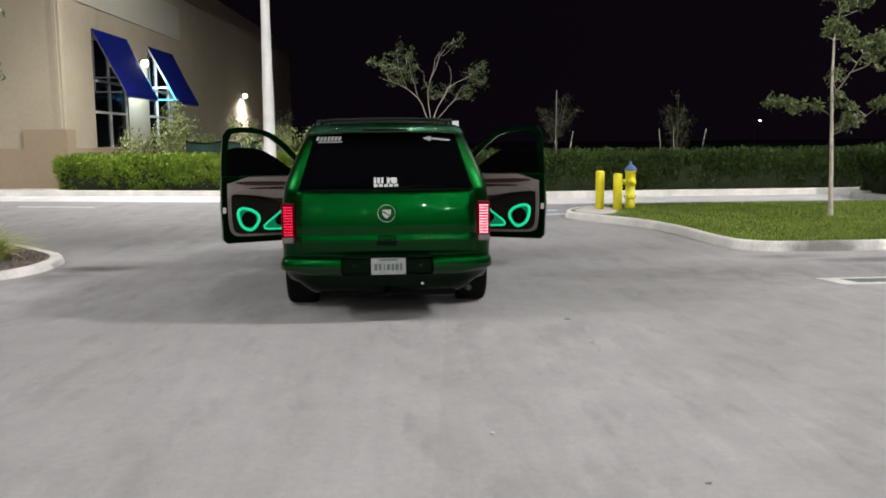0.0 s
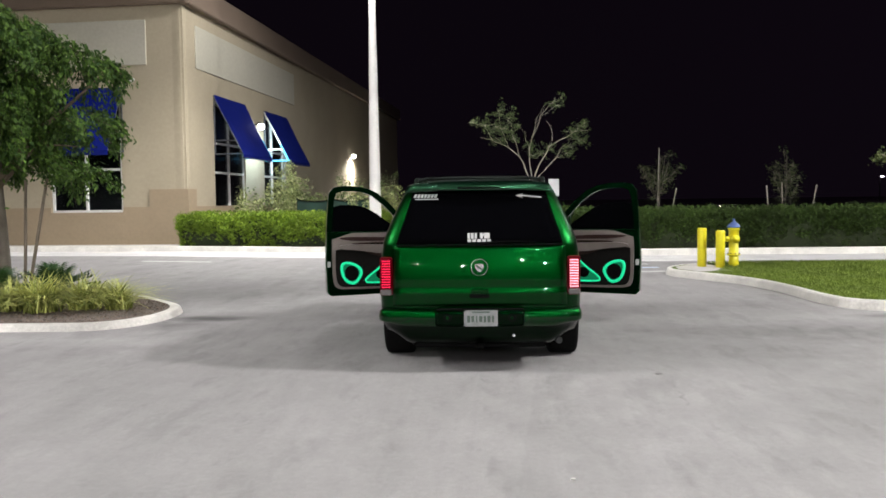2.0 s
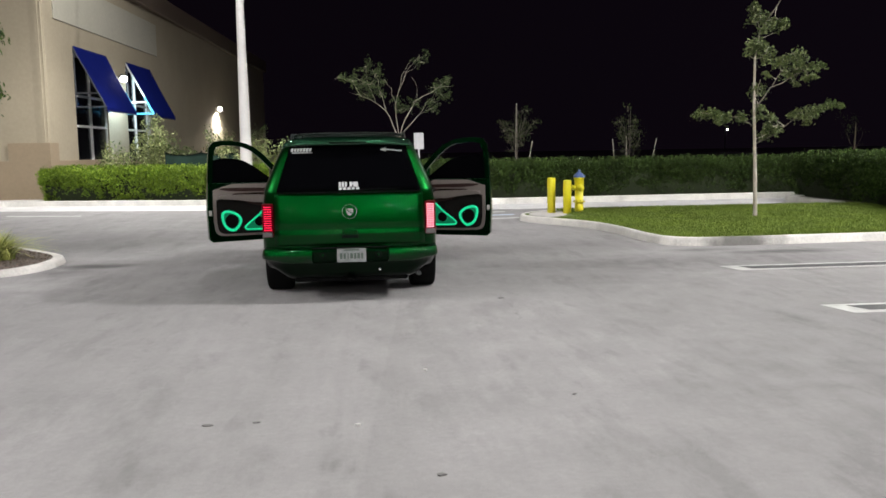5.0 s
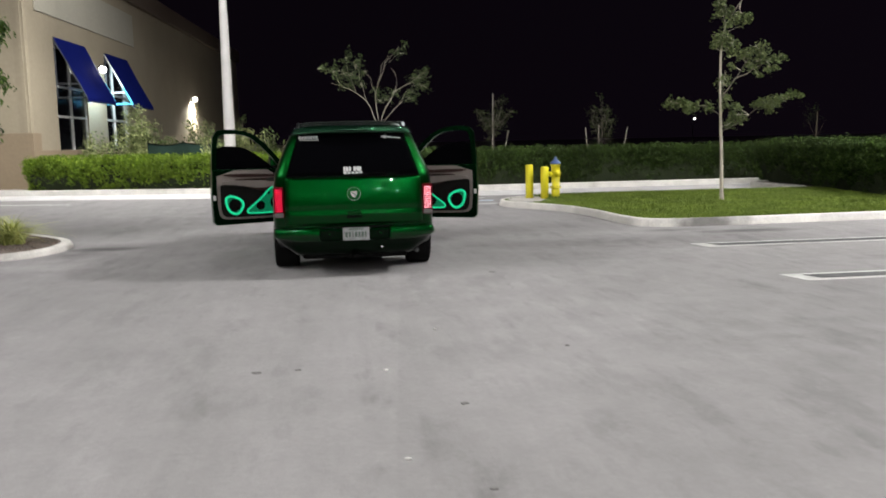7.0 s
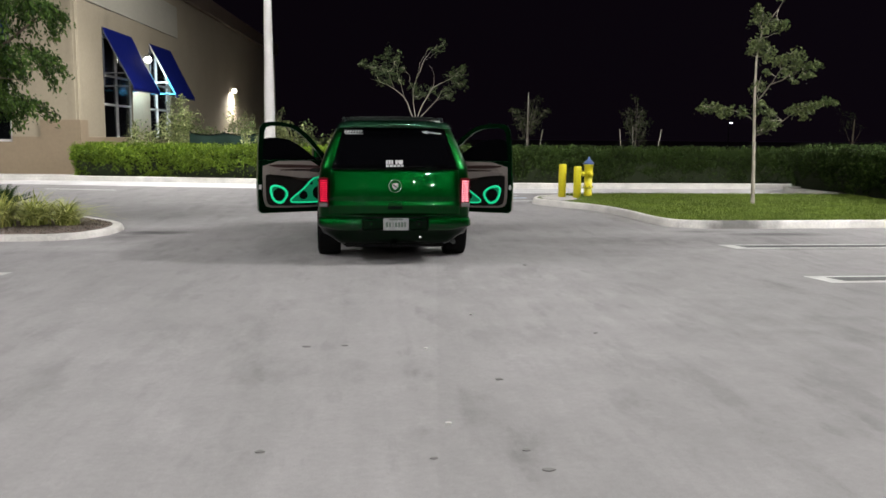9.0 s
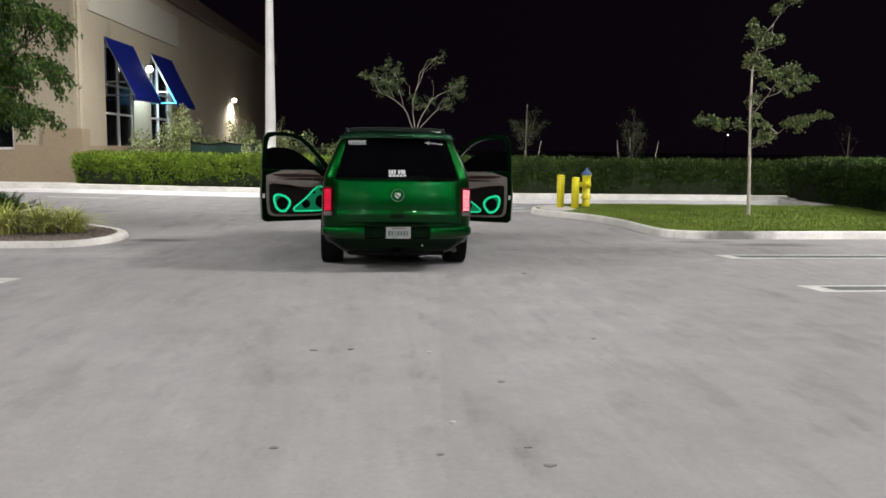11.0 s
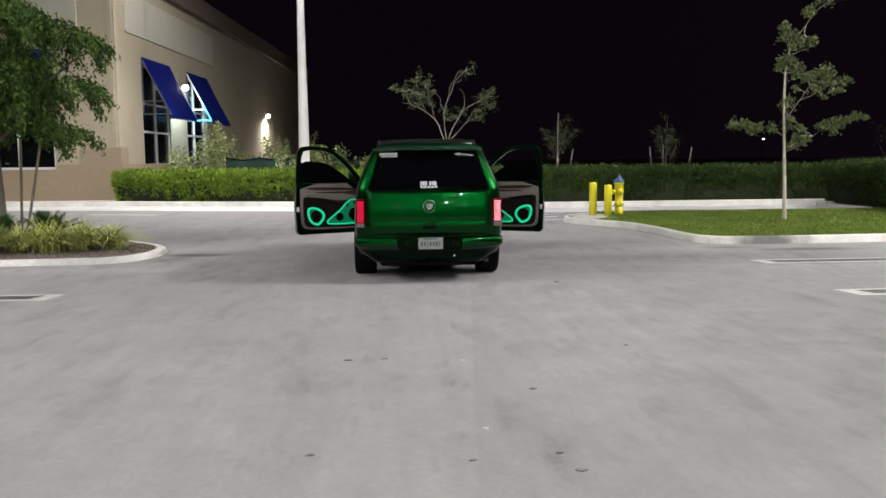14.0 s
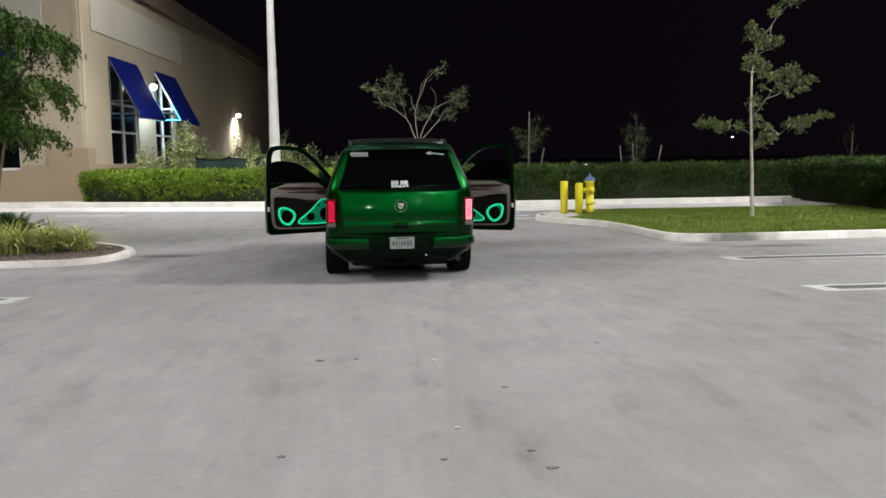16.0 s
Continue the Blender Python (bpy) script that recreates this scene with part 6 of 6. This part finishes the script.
def front_door(s, angle):
    """A front door swung wide: u runs from the hinge to the free edge, v is its thickness towards the cabin side."""
    ob = holder("door")
    ob.parent = CAR
    ob.matrix_local = pose(s * 0.985, 3.60, 0.0, 0, 0, s * angle)
    ob["label"] = "wide open front door with glowing green speaker pods"

    # closed, the door lies along -y; inner side faces the cabin (-s in x)
    def P(u, v, z):
        return (-s * v, -u, z)

    def plate(name, outline, v0, v1, mat, label="", holes=None, parent=None, smooth=False):
        bm = bmesh.new()
        lo = [bm.verts.new(P(u, v0, z)) for u, z in outline]
        hi = [bm.verts.new(P(u, v1, z)) for u, z in outline]
        n = len(outline)
        bm.faces.new(lo), bm.faces.new(hi)
        for i in range(n):
            bm.faces.new((lo[i], lo[(i + 1) % n], hi[(i + 1) % n], hi[i]))
        bmesh.ops.bevel(bm, geom=[e for e in bm.edges if abs(e.calc_face_angle(0)) > 0.6], offset=0.008, segments=2, affect="EDGES", profile=0.5)
        return part(name, bm, mat, parent or ob, label, smooth)

    def ring(name, outline, inner, v0, v1, mat, label=""):
        bm = bmesh.new()
        n = len(outline)
        rows = [[bm.verts.new(P(u, v, z)) for u, z in line] for line, v in ((outline, v0), (outline, v1), (inner, v1), (inner, v0))]
        for a, b in ((0, 1), (1, 2), (2, 3), (3, 0)):
            for i in range(n):
                bm.faces.new((rows[a][i], rows[a][(i + 1) % n], rows[b][(i + 1) % n], rows[b][i]))
        return part(name, bm, mat, ob, label)

    def rounded(points, rounds=2):
        return [(v.x, v.y) for v in smooth_line(points, True, rounds)]

    # outer skin below the belt and the window frame above it
    plate("door_skin", [(0.0, 0.46), (0.04, 0.40), (1.16, 0.385), (1.21, 0.43), (1.225, 0.85), (1.205, 1.255), (0.0, 1.255)], -0.03, 0.075, CAR_PAINT, "candy-green door skin")
    outer = [(0.0, 1.2), (1.207, 1.2), (1.195, 1.45), (1.165, 1.78), (1.10, 1.865), (0.98, 1.885), (0.80, 1.880), (0.64, 1.852), (0.50, 1.79), (0.34, 1.66), (0.16, 1.46), (0.02, 1.29)]
    inner = [(0.12, 1.262), (1.13, 1.262), (1.12, 1.45), (1.095, 1.70), (1.06, 1.79), (0.97, 1.815), (0.81, 1.812), (0.68, 1.792), (0.56, 1.742), (0.40, 1.61), (0.25, 1.45), (0.13, 1.30)]
    ring("window_frame", outer, inner, -0.015, 0.040, CAR_PAINT, "green window frame")
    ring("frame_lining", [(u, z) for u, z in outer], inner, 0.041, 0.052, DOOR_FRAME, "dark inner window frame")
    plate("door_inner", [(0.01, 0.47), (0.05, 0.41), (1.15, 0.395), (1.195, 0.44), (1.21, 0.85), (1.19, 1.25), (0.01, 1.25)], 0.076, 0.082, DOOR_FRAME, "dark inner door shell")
    # the tinted pane, wound part-way down
    pane = [(0.03, 1.24), (1.15, 1.24), (1.135, 1.50), (1.10, 1.60), (1.0, 1.628), (0.80, 1.620), (0.66, 1.590), (0.50, 1.50), (0.34, 1.38), (0.2, 1.27)]
    plate("window_pane", pane, 0.008, 0.014, PANE_TINT, "black tinted pane wound part-way down")
    # trim panel
    plate("trim_panel", rounded([(0.06, 0.53), (0.12, 0.47), (0.98, 0.47), (1.10, 0.50), (1.135, 0.60), (1.145, 0.9), (1.135, 1.245), (0.06, 1.245)], 1), 0.080, 0.098, BEIGE_TRIM, "beige door trim")
    plate("carpet_panel", rounded([(0.065, 0.55), (0.12, 0.503), (0.96, 0.503), (1.055, 0.525), (1.092, 0.61), (1.099, 0.85), (1.092, 1.065), (0.065, 1.065)], 1), 0.095, 0.106, CARPET, "dark lower door panel")
    plate("wood_strip", rounded([(0.10, 1.160), (0.55, 1.185), (1.02, 1.190), (1.05, 1.165), (0.85, 1.135), (0.5, 1.128), (0.10, 1.125)], 1), 0.097, 0.108, WOOD_TRIM, "dark wood strip")
    plate("wood_strip", rounded([(0.10, 1.10), (0.40, 1.112), (0.84, 1.108), (0.88, 1.09), (0.70, 1.068), (0.40, 1.062), (0.10, 1.06)], 1), 0.107, 0.114, WOOD_TRIM, "dark wood strip")
    plate("armrest", rounded([(0.18, 0.99), (0.25, 1.07), (0.85, 1.09), (1.06, 1.08), (1.07, 1.03), (0.80, 1.01), (0.45, 0.95)], 1), 0.10, 0.165, BEIGE_TRIM, "beige armrest")
    # flat dark plate standing for the shaded cup under the armrest
    plate("pull_cup", rounded([(0.10, 0.90), (0.14, 1.06), (0.60, 1.075), (0.74, 1.04), (0.66, 0.96), (0.40, 0.90)], 1), 0.107, 0.112, WOOD_TRIM, "pull cup under the armrest, its shade put in as dark brown")
    plate("door_pull", rounded([(0.10, 1.07), (0.16, 1.12), (0.34, 1.12), (0.38, 1.07), (0.30, 1.04)], 1), 0.104, 0.135, CHROME, "chrome door pull")
    for i in range(3):
        plate("window_switch", [(0.42 + 0.07 * i, 1.085), (0.47 + 0.07 * i, 1.088), (0.47 + 0.07 * i, 1.105), (0.42 + 0.07 * i, 1.102)], 0.113, 0.119, TRIM_BLACK)
    # speaker pods
    def loop(name, points, r, mat, label, v=0.118):
        pts = [P(u, v, z) for u, z in points]
        part(name, tube([*pts, pts[0], pts[1]], [r] * (len(pts) + 2), 8), mat, ob, label, True)

    pod_a = rounded([(0.96, 0.85), (1.03, 0.80), (0.99, 0.62), (0.90, 0.555), (0.82, 0.56), (0.73, 0.70), (0.80, 0.80)], 2)
    plate("pod_cup", pod_a, 0.104, 0.116, LED_GREEN_DIM, "green lit speaker cup")
    loop("pod_glow", pod_a, 0.019, LED_GREEN, "glowing green pod edge")
    plate("speaker_cone", [(0.882 + 0.098 * math.cos(i * 0.2618), 0.695 + 0.105 * math.sin(i * 0.2618)) for i in range(24)], 0.114, 0.122, TRIM_BLACK, "black speaker cone")
    pod_b = rounded([(0.69, 0.575), (0.64, 0.555), (0.10, 0.56), (0.06, 0.62), (0.08, 0.92), (0.20, 0.98), (0.30, 0.96), (0.46, 0.78), (0.68, 0.62)], 2)
    plate("pod_plate", pod_b, 0.104, 0.114, LED_GREEN_DIM, "green lit speaker pod")
    loop("pod_glow", pod_b, 0.013, LED_GREEN, "glowing green pod edge")
    for u, z, r in ((0.47, 0.675, 0.075), (0.20, 0.715, 0.115), (0.33, 0.875, 0.028), (0.20, 0.915, 0.028)):
        plate("speaker_cone", [(u + r * math.cos(i * 0.2618), z + r * math.sin(i * 0.2618)) for i in range(24)], 0.112, 0.120, TRIM_BLACK, "black speaker cone")
        loop("cone_ring", [(u + (r + 0.006) * math.cos(i * 0.3927), z + (r + 0.006) * math.sin(i * 0.3927)) for i in range(16)], 0.008, LED_GREEN_DIM, "dim green ring")
    # latch, hinge, handle and mirror
    part("latch", box((0.014, 0.045, 0.075), (-s * 0.080, -1.185, 0.82), 0.004), LATCH_STEEL, ob, "pale door latch plate")
    part("outer_handle", box((0.035, 0.20, 0.035), (s * 0.045, -1.06, 1.07), 0.012, 2), CAR_PAINT, ob)
    part("mirror", box((0.16, 0.12, 0.19), (s * 0.17, -0.16, 1.36), 0.04, 2), CAR_PAINT, ob, "green door mirror")
    part("mirror_stalk", box((0.14, 0.07, 0.05), (s * 0.06, -0.15, 1.28), 0.015), TRIM_BLACK, ob)
    for z in (0.62, 1.02):
        part("hinge", box((0.06, 0.05, 0.05), (-s * 0.02, 0.005, z), 0.008), METAL_DARK, ob)
    return ob


front_door(-1, 70.5)
front_door(1, 70.5)

# worn seams and drag marks in the asphalt
SEAM = material("dark_asphalt_seam", (0.252, 0.244, 0.242), 0.9, vary=0.3, scale=3.0, fine=0.2)


def seam(points, width, seed):
    rng = np.random.default_rng(seed)
    line = smooth_line(points, False, 3)
    left, right = [], []
    for i, p in enumerate(line):
        t = (line[min(i + 1, len(line) - 1)] - line[max(i - 1, 0)]).normalized()
        n = Vector((-t.y, t.x))
        w = width * rng.uniform(0.35, 1.0) * (0.25 if i in (0, len(line) - 1) else 1.0)
        shift = n * rng.normal(0, width * 0.35)
        left.append(p + shift + n * w / 2)
        right.append(p + shift - n * w / 2)
    verts = [(p.x, p.y, 0.004) for p in left + right]
    k = len(left)
    ob = link("asphalt_seam", verts, [(i, i + 1, k + i + 1, k + i) for i in range(k - 1)], SEAM)
    tagged(ob, "thin dark ragged seam worn into the pale asphalt", "asphalt seam")


seam([(4.1, 1.75), (4.8, 1.72), (5.05, 0.8), (5.1, -0.4), (4.95, -1.2)], 0.022, 1)
seam([(5.12, -1.95), (5.2, -2.2), (5.32, -2.6), (5.35, -3.3)], 0.030, 2)
seam([(3.7, 2.95), (4.4, 3.15), (5.2, 3.75)], 0.030, 3)
seam([(1.62, 0.12), (1.72, -0.05), (1.74, -0.5), (1.69, -1.4)], 0.04, 7)
seam([(6.3, 0.28), (6.6, 0.22), (7.1, 0.05)], 0.06, 5)

# tar spots and litter
SPOTS = [(-0.99, -6.56, 0.055, 0), (0.48, -6.92, 0.06, 0), (0.42, -6.64, 0.045, 0), (0.495, -5.32, 0.05, 0), (-0.88, -4.32, 0.07, 0), (-0.58, -4.30, 0.04, 0), (-0.08, -6.72, 0.035, 0), (1.70, -0.15, 0.07, 0), (1.55, -4.0, 0.03, 0),
         (0.06, -4.45, 0.035, 1), (0.05, -6.2, 0.035, 1), (0.58, -3.2, 0.03, 1)]
SPECK_DARK = material("tar_speck", (0.16, 0.155, 0.15), 0.7, vary=0.2, scale=30)
SPECK_PALE = material("pale_speck", (0.55, 0.54, 0.52), 0.7)
for i, (x, y, r, pale) in enumerate(SPOTS):
    rng = np.random.default_rng(200 + i)
    rim = [(0.42 * r * rng.uniform(0.6, 1.2) * 1.3 * math.cos(a), 0.42 * r * rng.uniform(0.6, 1.2) * math.sin(a)) for a in np.linspace(0, 2 * math.pi, 11)[:-1]]
    ob = part("litter_scrap" if pale else "tar_spot", prism(rim, 0.001, 0.012 if pale else 0.006), SPECK_PALE if pale else SPECK_DARK)
    ob.location = (x, y, 0)
    tagged(ob, "small pale scrap of litter on the asphalt" if pale else "small dark tar spot on the asphalt", "litter" if pale else "tar spot")
